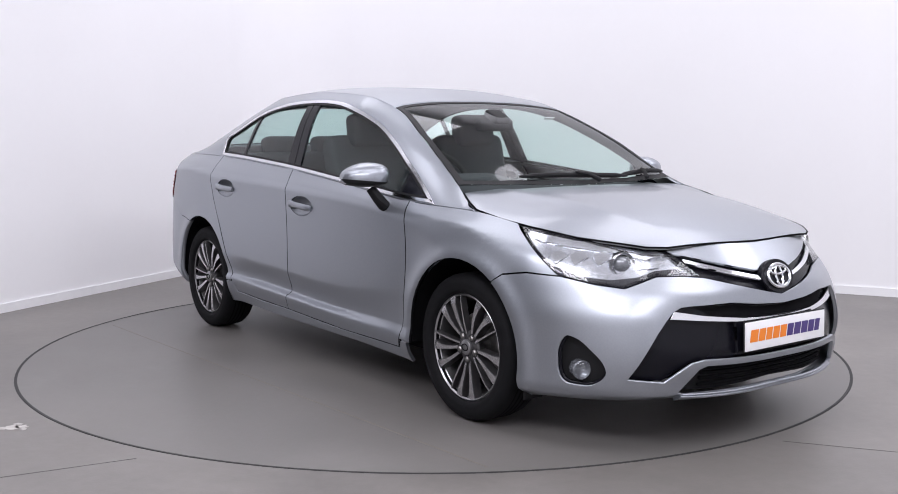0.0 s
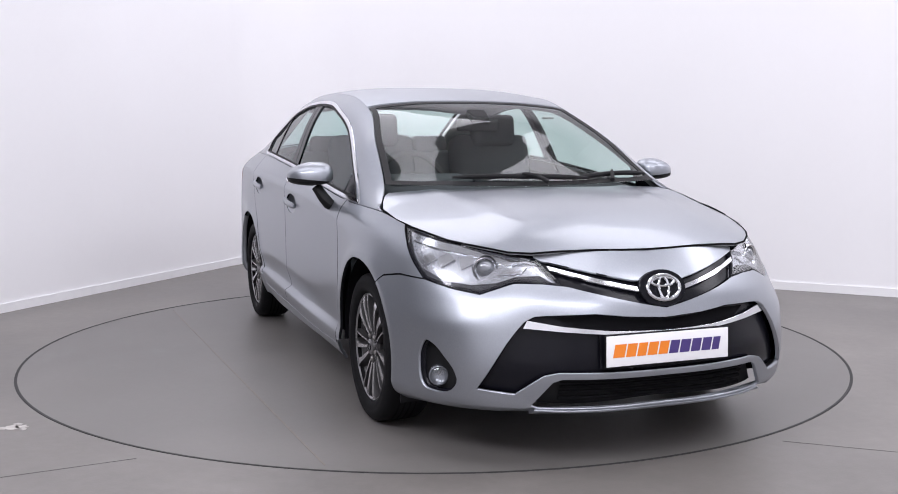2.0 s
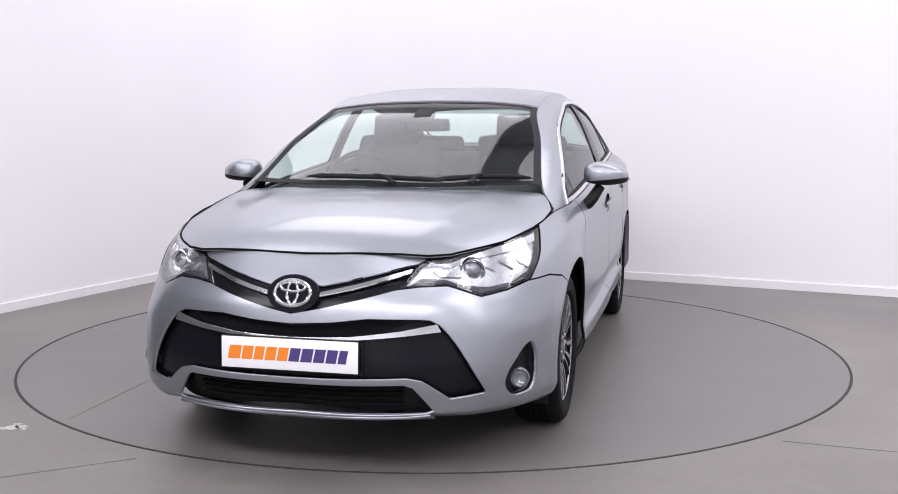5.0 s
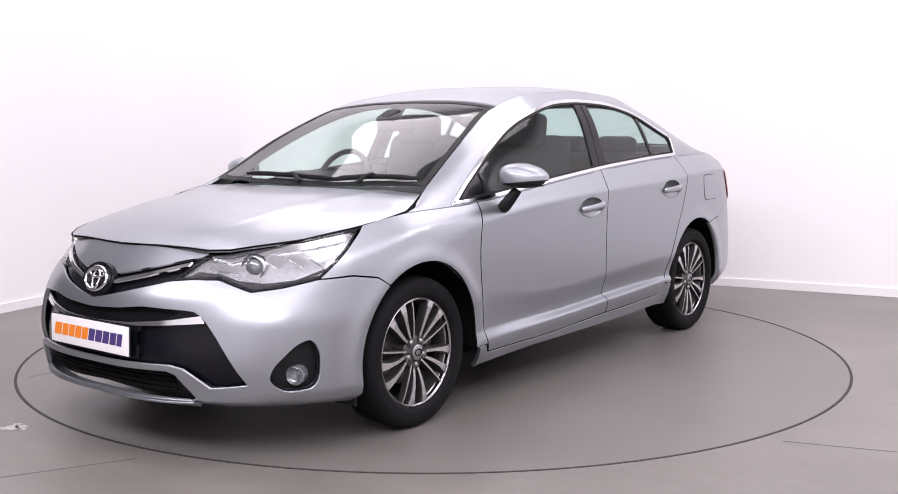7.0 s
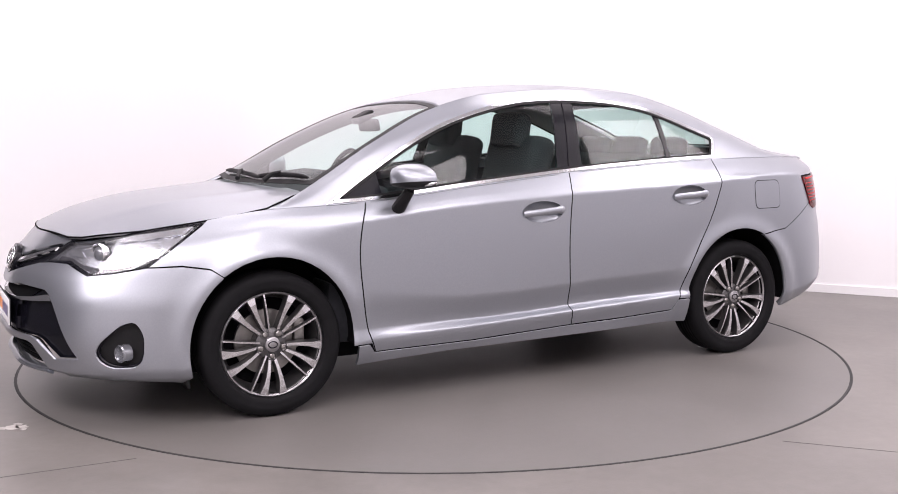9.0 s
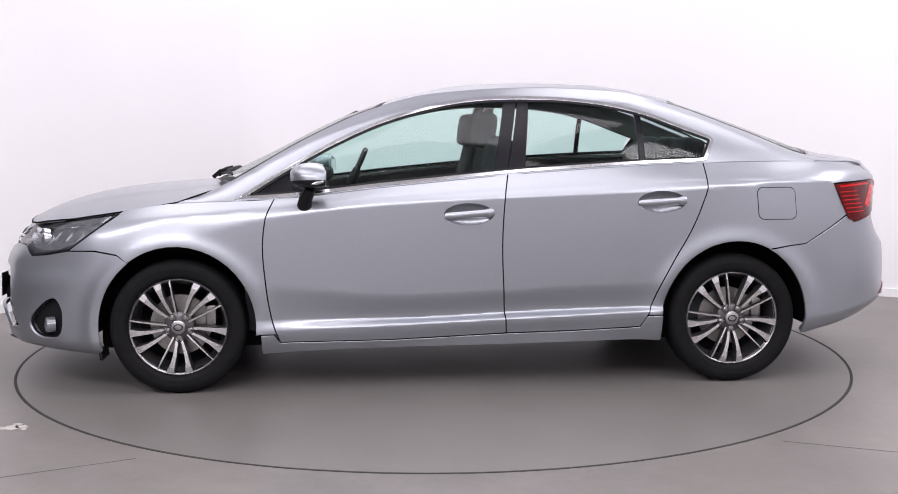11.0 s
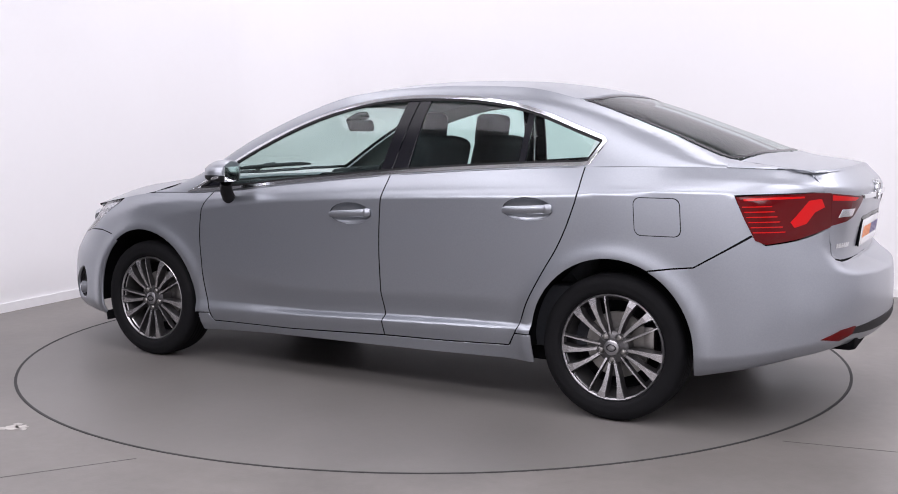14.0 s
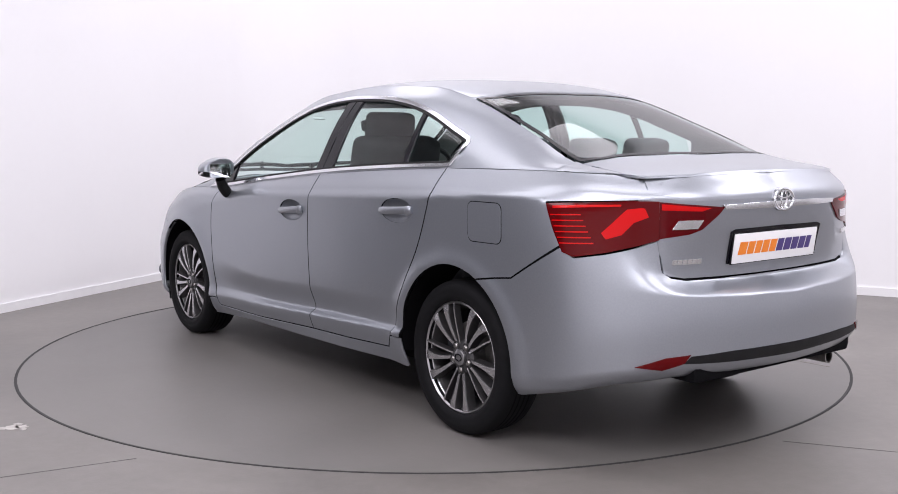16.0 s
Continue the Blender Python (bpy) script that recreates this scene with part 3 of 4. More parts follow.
xs_roof = np.linspace(.372, -1.075, 16)
ROOF = [(.315, 0)] + [(.33, .3), (.355, .5)] + [(x, edge_y(x) + .0) for x in xs_roof] + [(-1.12, .45), (-1.135, .25), (-1.14, 0)]
panel("roof", ROOF, top, PAINT, car, sides=(1, -1), h=0.045, depth=0.02)
xs_w = np.linspace(1.105, .392, 10)
SCREEN = [(1.235, 0), (1.22, .3), (1.17, .55)] + [(x, edge_y(x) - .004) for x in xs_w] + [(.372, .5), (.345, .3), (.332, 0)]
panel("windscreen", SCREEN, top, WINDSCREEN, car, sides=(1, -1), h=0.06, depth=0.005, lift=-0.003)
xs_b = np.linspace(-1.095, -1.80, 10)
REAR_SCREEN = [(-1.155, 0), (-1.15, .25), (-1.135, .45)] + [(x, edge_y(x) - .012) for x in xs_b] + [(-1.845, .52), (-1.885, .3), (-1.90, 0)]
panel("rear_window", REAR_SCREEN, top, SIDE_GLASS, car, sides=(1, -1), h=0.06, depth=0.005, lift=-0.003)
LIP = [tuple(wrap(*by_rear(y, z))[0][:2]) for y, z in ((.575, 1.055), (.52, 1.062), (.45, 1.070), (.35, 1.076), (.25, 1.079), (.12, 1.082))]
DECK = [(-1.915, 0), (-1.90, .3), (-1.86, .52)] + [(x, edge_y(x) - .006) for x in np.linspace(-1.83, -2.06, 6)] + LIP + [(-2.212, 0)]
panel("boot_deck", DECK, top, PAINT, car, sides=(1, -1), h=0.04)

# glasshouse sides
DLO = [(1.078, .902), (.877, 1.027), (.616, 1.175), (.385, 1.278), (.213, 1.332), (.041, 1.372), (-.074, 1.389), (-.288, 1.400), (-.503, 1.395), (-.762, 1.366),
       (-.935, 1.324), (-1.138, 1.250), (-1.262, 1.205), (-1.278, 1.185), (-1.222, 1.085)]
DLO = smooth_line(DLO[:12], 3) + DLO[12:] + [(x, z + .004) for x, z in waist(-1.18, 1.04, 22)]
FRAME = [(x, float(line(EDGE, [x], 2)[0]) - .002) for x in np.linspace(1.335, -1.80, 50)] + waist(-1.80, 1.335, 50)
for s in (1, -1):
    panel("roof_side", FRAME, side_glass, PAINT, car, holes=[DLO], sides=(s,), h=0.036, tall=2.4)
    panel("window_chrome", gap(DLO, .001), side_glass, CHROME, car, holes=[shrink(DLO, .0145)], sides=(s,), h=0.02, lift=.006, depth=.008)
    panel("window_seal", shrink(DLO, .012), side_glass, BLACK_MATT, car, holes=[shrink(DLO, .025)], sides=(s,), h=0.02, lift=.0025, depth=.006)
    def cut(x0, x1, slope0=0.0, slope1=0.0):
        """The part of the window between two leaning lines."""
        lo = [(x, z + .024) for x, z in waist(x1, x0, 10)]
        hi = np.array([q for q in smooth_line([(1.035, .925), (.877, 1.010), (.616, 1.157), (.385, 1.260), (.213, 1.314), (.041, 1.354), (-.074, 1.371), (-.288, 1.382), (-.503, 1.377),
                                               (-.762, 1.348), (-.935, 1.306), (-1.138, 1.233), (-1.245, 1.190)], 3)])
        def top_z(x):
            return float(np.interp(-x, -hi[:, 0], hi[:, 1]))
        a, b = x0 - slope0, x1 - slope1
        return lo + [(x, max(top_z(x), float(waist_z([x])[0]) + .03)) for x in np.linspace(a, b, 12)]
    panel("quarter_light_trim", cut(1.00, .80, .0, -.01), side_glass, BLACK_GLOSS, car, sides=(s,), h=0.03, lift=-.004)
    panel("front_door_glass", cut(.775, -.165, -.01, .065), side_glass, SIDE_GLASS, doors["front", s], sides=(s,), h=0.06, lift=-.006, depth=0.004)
    panel("pillar_cover", cut(-.165, -.228, .065, .065), side_glass, BLACK_GLOSS, doors["front", s], sides=(s,), h=0.03, lift=0)
    panel("pillar_cover", cut(-.236, -.315, .065, .04), side_glass, BLACK_GLOSS, doors["rear", s], sides=(s,), h=0.03, lift=0)
    panel("rear_door_glass", cut(-.32, -.885, .04, -.0), side_glass, SIDE_GLASS, doors["rear", s], sides=(s,), h=0.06, lift=-.006, depth=0.004)
    panel("window_bar", cut(-.887, -.915, .0, -.0), side_glass, BLACK_GLOSS, doors["rear", s], sides=(s,), h=0.03, lift=-.002)
    panel("rear_quarter_glass", cut(-.917, -1.20, .0, .02), side_glass, SIDE_GLASS, doors["rear", s], sides=(s,), h=0.06, lift=-.006, depth=0.004)

# front end
F = by_front
NOSE = [F(0, .788), F(.22, .784), F(.40, .773), F(.44, .766), F(.42, .752), F(.10, .680), F(0, .690)]
panel("nose_panel", NOSE, wrap, PAINT, car, sides=(1, -1), h=0.025)
GRILLE = [F(0, .70), F(.10, .688), F(.43, .760), F(.365, .672), F(.08, .600), F(0, .585)]
panel("upper_grille", GRILLE, wrap, BLACK_GLOSS, car, sides=(1, -1), h=0.025, lift=-.02)
for s in (1, -1):
    panel("grille_bar", [F(.085, .653), F(.25, .690), F(.405, .732), F(.400, .718), F(.25, .677), F(.085, .641)], wrap, CHROME, car, sides=(s,), h=0.02, lift=.004)
MOUTH = [F(0, .550), F(.15, .558), F(.28, .572), F(.45, .566), F(.490, .562), F(.522, .545), F(.552, .512), F(.587, .465), F(.622, .405), F(.652, .345), F(.678, .288), F(.56, .274), F(.50, .325), F(.47, .348), F(.42, .36), F(0, .355)]
LOWER = [F(0, .335), F(.41, .337), F(.44, .325), F(.505, .232), F(.48, .222), F(0, .218)]
FOG = side(smooth_line([(1.890, .315), (1.888, .370), (1.905, .425), (1.930, .447), (1.965, .438), (2.020, .395), (2.062, .345), (2.070, .315), (2.050, .277), (1.995, .252), (1.930, .256), (1.900, .280), (1.890, .315)], 3)[:-1])
BUMPER = [F(0, .582), F(.08, .597), F(.36, .664), F(.44, .672), F(.53, .672)] + side([(2.075, .628), (1.98, .640), (1.862, .664), (1.727, .668), (1.617, .651), (1.570, .620)]) + \
    side(arch(F_ARCH, ARCH_R, 127, 196)) + side([(1.733, .172), (1.885, .185), (2.05, .19)]) + [F(.60, .195), F(.50, .197), F(0, .195)]

# the half sheet's middle edge runs down the centre line, round the two openings
panel("front_bumper", BUMPER + LOWER[::-1] + MOUTH[::-1], wrap, PAINT, car, holes=[FOG], sides=(1, -1), h=0.022, depth=0.016)
panel("bumper_grille", shrink(MOUTH, -.004), wrap, BLACK_GLOSS, car, sides=(1, -1), h=0.025, lift=-.035, depth=0)
panel("lower_grille", shrink(LOWER, -.004), wrap, BLACK_MATT, car, sides=(1, -1), h=0.025, lift=-.05, depth=0)
HEAD = [F(.37, .672), F(.43, .757), F(.46, .772)] + side([(2.00, .790), (1.85, .815), (1.62, .846)]) + side([(1.735, .757), (1.85, .672), (1.98, .645), (2.07, .632)]) + [F(.53, .678)]
TAIL = side([(-1.862, .968), (-1.93, .972), (-2.00, .975)]) + [by_rear(.66, .983), by_rear(.5855, .982), by_rear(.5855, .842), by_rear(.66, .822)] + side([(-2.08, .798), (-1.985, .780), (-1.945, .795), (-1.90, .88)])
R = by_rear
TAIL_IN = [R(.5855, .980), R(.335, .957), R(.36, .930), R(.43, .876), R(.48, .860), R(.5855, .846)]
for s in (1, -1):
    panel("fog_pocket", shrink(FOG, -.004), wrap, BLACK_MATT, car, sides=(s,), h=0.02, lift=-.036, depth=0)
    panel("fog_bezel", FOG, wrap, BLACK_GLOSS, car, holes=[shrink(FOG, .006)], sides=(s,), h=0.02, lift=-.014, depth=.03)
    panel("headlight", HEAD, wrap, LAMP_BOWL, car, sides=(s,), h=0.025, lift=-.02)
    panel("tail_light", gap(TAIL, .0012), wrap, RED, car, sides=(s,), h=0.025, lift=.006)

# rear end
BOOT = [R(0, 1.084), R(.25, 1.080), R(.45, 1.072), R(.585, 1.055), R(.585, .80), R(.565, .72), R(.54, .712), R(.48, .700), R(0, .692)]
panel("boot_lid", BOOT, wrap, PAINT, car, sides=(1, -1), h=0.03, tall=3.5)
panel("boot_corner", [R(.560, 1.062), R(.640, 1.062), R(.640, .975), R(.560, .975)], wrap, PAINT, car, sides=(1,), h=0.03, lift=-.007, depth=0)
panel("boot_corner", [R(.560, 1.062), R(.640, 1.062), R(.640, .975), R(.560, .975)], wrap, PAINT, car, sides=(-1,), h=0.03, lift=-.007, depth=0)
panel("boot_channel", shrink(DECK, -.010), top, PAINT, car, sides=(1, -1), h=0.05, lift=-.007, depth=0)
REAR_BUMPER = [R(0, .683), R(.48, .691), R(.545, .703), R(.577, .725), R(.592, .836), R(.66, .815)] + side([(-2.08, .792), (-1.985, .775), (-1.935, .810), (-1.80, .727), (-1.712, .674), (-1.62, .664), (-1.528, .650)]) + \
    side(arch(R_ARCH, ARCH_R, 62, -12)) + side([(-1.735, .225), (-1.895, .262), (-2.10, .32)]) + [R(.55, .345), R(0, .35)]
panel("rear_bumper", REAR_BUMPER, wrap, PAINT, car, sides=(1, -1), h=0.034, depth=0.03, tall=5.0)
for s in (1, -1):
    panel("boot_light", gap(TAIL_IN, .0012), wrap, RED_DARK, car, sides=(s,), h=0.025, lift=.006)


def mirror_m(s):
    return Matrix.Diagonal((1, s, 1, 1))


def flipped(bm, s):
    """Mirrors a mesh made for the left side to the side s."""
    if s < 0:
        bmesh.ops.transform(bm, matrix=mirror_m(-1), verts=bm.verts)
        bmesh.ops.reverse_faces(bm, faces=bm.faces)
    return bm


def ellipse(c, a, b, n=28):
    return [(c[0] + a * math.cos(w), c[1] + b * math.sin(w)) for w in np.linspace(0, 2 * math.pi, n, endpoint=False)]


# dark strips behind the panel gaps, their shade put in as colour
for s in (1, -1):
    for shut in (DOOR_F, DOOR_B, DOOR_R):
        band = [(x - .012, z) for x, z in shut] + [(x + .012, z) for x, z in shut[::-1]]
        panel("door_seal", side(band), wrap, VOID, car, sides=(s,), h=0.03, lift=-.005, depth=0)
    panel("sill_seal", side([(.88, .24), (.35, .244), (-.22, .267), (-.88, .288), (-.88, .258), (-.22, .24), (.35, .217), (.88, .212)]), wrap, VOID, car, sides=(s,), h=0.03, lift=-.005, depth=0)
    panel("wing_seam", side([(1.86, .676), (1.727, .681), (1.617, .664), (1.57, .632), (1.58, .612), (1.63, .645), (1.727, .660), (1.86, .655)]), wrap, VOID, car, sides=(s,), h=0.03, lift=-.005, depth=0)
    panel("bumper_seam", side([(-1.94, .826), (-1.80, .742), (-1.712, .688), (-1.62, .678), (-1.53, .665), (-1.53, .642), (-1.62, .655), (-1.712, .664), (-1.80, .716), (-1.94, .80)]), wrap, VOID, car, sides=(s,), h=0.03, lift=-.005, depth=0)

# front trim
panel("grille_backing", shrink(GRILLE, -.02), wrap, VOID, car, sides=(1, -1), h=0.04, lift=-.045, depth=0)
STRIP = [F(0, .500), F(.22, .508), F(.40, .527), F(.515, .548), F(.530, .520), F(.40, .508), F(.22, .495), F(0, .488)]
panel("bumper_chrome", STRIP, wrap, CHROME, car, sides=(1, -1), h=0.02, lift=-.012, label="slim chrome strip across the bumper grille")
SLOT = [F(0, .545), F(.14, .552), F(.28, .566), F(.42, .560), F(.34, .518), F(.2, .504), F(0, .498)]
panel("bumper_slot", SLOT, wrap, VOID, car, sides=(1, -1), h=0.025, lift=-.030, depth=0)
for z in (.245, .267, .289, .311):
    panel("grille_slat", [F(0, z + .004), F(.41, z + .004), F(.41, z - .004), F(0, z - .004)], wrap, VOID, car, sides=(1, -1), h=0.04, lift=-.036, depth=.012)
panel("bumper_splitter", [F(0, .200), F(.40, .200), F(.50, .204), F(.49, .218), F(.40, .214), F(0, .213)], wrap, PAINT, car, sides=(1, -1), h=0.02, lift=.006)


def emblem(at, size, backing, wide):
    """An oval chrome badge of plain rings."""
    plate = part("badge", lathe([(0.001, .004), (size * wide, .004), (size * (wide + .05), 0), (size * (wide + .05), -.02)], 40, "z", at=at @ Matrix.Diagonal((1, .70, 1, 1))), backing, car, "oval badge with plain chrome rings")
    def ring(a, b, w, dy=0.0, n=36):
        return tube([at @ Vector((a * math.cos(k), b * math.sin(k) + dy, .008)) for k in np.linspace(0, 2 * math.pi, n, endpoint=False)], w, 8, 1, closed=True)
    part("ring", ring(size, size * .68, size * .11), CHROME, plate)
    part("ring", ring(size * .30, size * .60, size * .085), CHROME, plate)
    part("ring", ring(size * .70, size * .24, size * .085, size * .33), CHROME, plate)
    return plate


emblem(Matrix.Translation((2.297, 0, .652)) @ pose(0, 0, 0, 0, 72, 0) @ pose(0, 0, 0, 0, 0, 90), .068, BLACK_GLOSS, 1.42)
emblem(Matrix.Translation((-2.286, 0.004, .972)) @ pose(0, 0, 0, 0, -88, 0) @ pose(0, 0, 0, 0, 0, -90), .058, LAMP_GREY, 1.05)


def number_plate(at, name):
    """A white plate with slanted coloured blocks. Its face looks along local +z, local x runs to the reader's right."""
    base = part(name, box_bm(.522, .113, .008, at, .003), PLATE_WHITE, car, "white plate with orange and purple lettering blocks")
    part("plate_border", box_bm(.530, .120, .006, at @ pose(0, 0, -.003), .002), BLACK_MATT, base)
    widths = [.050, .043, .040, .043, .042, .042, .045, .043, .042, .034]
    x = -.236
    for k, w in enumerate(widths):
        bm = bmesh.new()
        lo, hi, sl = -.023, .025, .010
        vs = [bm.verts.new(at @ Vector(q)) for q in ((x, lo, .0046), (x + w - .003, lo, .0046), (x + w - .003 + sl, hi, .0046), (x + sl, hi, .0046))]
        bm.faces.new(vs)
        inner = bmesh.ops.extrude_face_region(bm, geom=list(bm.faces))
        bmesh.ops.translate(bm, vec=(at.to_3x3() @ Vector((0, 0, .0008))), verts=[v for v in inner["geom"] if isinstance(v, bmesh.types.BMVert)])
        bmesh.ops.recalc_face_normals(bm, faces=bm.faces)
        part("print_block", bm, PLATE_ORANGE if k < 5 else PLATE_PURPLE, base, smooth=False)
        x += w + .0035
    return base


number_plate(Matrix.Translation((2.346, 0, .438)) @ pose(0, 0, 0, 0, 88, 0) @ pose(0, 0, 0, 0, 0, 90), "front_plate")
number_plate(Matrix.Translation((-2.264, 0.004, .795)) @ pose(0, 0, 0, 0, -97, 0) @ pose(0, 0, 0, 0, 0, -90), "rear_plate")
panel("plate_holder", [F(0, .505), F(.27, .505), F(.27, .37), F(0, .37)], wrap, BLACK_GLOSS, car, sides=(1, -1), h=0.03, lift=-.014, depth=.02)

# lamps
for s in (1, -1):
    lamp = panel("headlight_housing", shrink(HEAD, -.004), wrap, BLACK_GLOSS, car, sides=(s,), h=0.03, lift=-.034, depth=0)
    TOPSTRIP = [F(.45, .758), F(.47, .768)] + side([(1.99, .782), (1.85, .806), (1.66, .834), (1.70, .806), (1.86, .780), (2.00, .760)]) + [F(.53, .738)]
    panel("headlight_strip", TOPSTRIP, wrap, LAMP_CHROME, lamp, sides=(s,), h=0.02, lift=-.008, label="pale daytime running light strip")
    panel("lamp_surround", HEAD, wrap, BLACK_GLOSS, lamp, holes=[shrink(HEAD, .010)], sides=(s,), h=0.02, lift=-.004, depth=.02, label="black edge of the headlight")
    SMOKE = [F(.40, .680), F(.44, .706), F(.52, .700), F(.585, .676)] + side([(2.02, .664), (1.93, .672), (1.83, .706), (1.80, .712), (1.865, .682), (1.985, .655), (2.06, .645)]) + [F(.53, .688)]
    panel("indicator", SMOKE, wrap, LAMP_SMOKE, lamp, sides=(s,), h=0.02, lift=-.012, depth=.006, label="smoky turn signal lens")
    for x0 in (1.955, 1.885, 1.82):
        panel("reflector_fin", side([(x0 + .034, .748), (x0, .770), (x0 - .026, .752), (x0 + .004, .716)]), wrap, LAMP_CHROME, lamp, sides=(s,), h=0.02, lift=-.012, depth=.008)
    panel("reflector_fin", [F(.47, .736), F(.535, .728), F(.575, .704), F(.50, .712)], wrap, LAMP_CHROME, lamp, sides=(s,), h=0.02, lift=-.012, depth=.008)
    c = wrap(*by_x(2.03, .715))[0]
    cm = Matrix.Translation((c[0] - .014, s * (c[1] - .012), c[2] - .002)) @ pose(0, 0, 0, 0, 90, s * 24)
    part("projector_ring", lathe([(.036, -.02), (.040, .004), (.046, .010), (.050, .004), (.052, -.02)], 32, "z", at=cm), CHROME, lamp)
    part("projector_lens", lathe([(.036, -.004), (.030, .008), (.018, .015), (.0005, .018)], 28, "z", at=cm), LAMP_GREY, lamp, "round glossy projector lens")
    panel("headlight_lens", shrink(HEAD, .002), wrap, CLEAR_LENS, lamp, sides=(s,), h=0.03, lift=-.002, depth=.004, label="clear polycarbonate lens cover")
    for ob in [o for o in bpy.data.objects if o.name.startswith("headlight_lens")]:
        ob.visible_shadow = False
    f = wrap(*by_x(1.975, .318))[0]
    fm = Matrix.Translation((f[0] - .005, s * (f[1] - .020), f[2] - .005)) @ pose(0, 0, 0, 0, 90, s * 22)
    fog = part("fog_lamp", lathe([(.038, -.03), (.038, .008), (.034, .012), (.030, .006), (.020, .0), (.0005, -.006)], 32, "z", at=fm), LAMP_GREY, car, "round clear fog lamp in a black pocket")
    part("fog_lens", lathe([(.032, .010), (.024, .016), (.0005, .019)], 28, "z", at=fm), CLEAR_LENS, fog)
    # tail lights
    tail = [o for o in bpy.data.objects if o.name.startswith("tail_light")][0 if s > 0 else 1]
    bright = [R(.63, .955)] + side([(-2.150, .958), (-2.115, .952), (-2.060, .868), (-2.075, .846)]) + [R(.700, .862), R(.665, .905), R(.62, .925)]
    panel("brake_light", bright, wrap, RED_BRIGHT, tail, sides=(s,), h=0.02, lift=.008, depth=.004)
    panel("upper_light_band", side([(-1.892, .960), (-2.00, .966), (-2.10, .969), (-2.10, .962), (-2.00, .957), (-1.895, .951)]), wrap, RED_BRIGHT, tail, sides=(s,), h=0.02, lift=.0075, depth=.003)
    panel("lower_lens", side([(-1.945, .850), (-2.02, .856), (-2.07, .825), (-1.99, .795), (-1.965, .802)]), wrap, RED_DARK, tail, sides=(s,), h=0.02, lift=.0075, depth=.003)
    for k in range(6):
        z0 = .930 - k * .020
        panel("lens_rib", side([(-1.890 - k * .009, z0), (-1.995 - k * .010, z0 + .003), (-1.995 - k * .010, z0 - .001), (-1.890 - k * .009, z0 - .004)]), wrap, RED_BRIGHT, tail, sides=(s,), h=0.02, lift=.009, depth=.003)
    inner = [o for o in bpy.data.objects if o.name.startswith("boot_light")][0 if s > 0 else 1]
    panel("boot_light_band", [R(.580, .972), R(.40, .955), R(.44, .944), R(.580, .950)], wrap, RED_BRIGHT, inner, sides=(s,), h=0.02, lift=.008, depth=.003)
    panel("reversing_light", [R(.525, .912), R(.430, .912), R(.450, .882), R(.545, .880)], wrap, LAMP_CHROME, inner, sides=(s,), h=0.02, lift=.009, depth=.003, label="clear reversing light")
    panel("rear_reflector", side([(-2.185, .396)]) + [R(.61, .428), R(.525, .436), R(.55, .406), R(.62, .386)], wrap, RED, car, sides=(s,), h=0.02, lift=.006, label="slim red rear reflector")
panel("boot_chrome", [R(0, .968), R(.22, .966), R(.345, .963), R(.335, .948), R(.22, .946), R(0, .944)], wrap, CHROME, car, sides=(1, -1), h=0.025, lift=.012, depth=.016, label="satin chrome strip across the boot lid")
# raised black sheet, painted in for the recess shadow round the plate
panel("plate_recess", [R(0, .872), R(.26, .870), R(.285, .862), R(.282, .740), R(0, .735)], wrap, BLACK_GLOSS, car, sides=(1, -1), h=0.03, lift=.002, depth=.004)
panel("bumper_insert", [R(0, .436), R(.35, .437), R(.52, .430), R(.55, .405), R(.35, .398), R(0, .392)], wrap, BLACK_MATT, car, sides=(1, -1), h=0.03, lift=.003, depth=.006, label="black plastic insert along the rear bumper")
panel("boot_gap", [R(0, .71), R(.48, .72), R(.55, .73), R(.56, .70), R(.48, .680), R(0, .672)], wrap, VOID, car, sides=(1, -1), h=0.03, lift=-.012, depth=0)
for y0, w, z0, n in ((.535, .018, .760, 6), (-.53, .012, .815, 8)):
    sg = 1 if y0 > 0 else -1
    for k in range(n):
        y = abs(y0) - k * (w + .003) * (1 if sg > 0 else -.0) - (0 if sg > 0 else (n - k) * (w + .003) - n * (w + .003))
        panel("badge_block", [R(y, z0 + .009), R(y - w, z0 + .009), R(y - w, z0 - .009), R(y, z0 - .009)], wrap, CHROME, car, sides=(sg,), h=0.03, lift=.003, depth=.003)
part("exhaust_tip", lathe([(.022, -.10), (.026, -.10), (.028, .06), (.022, .06)], 24, "y", at=Matrix.Translation((-2.20, -.40, .300)) @ pose(0, 0, 0, 0, 0, 90)), STEEL, car)

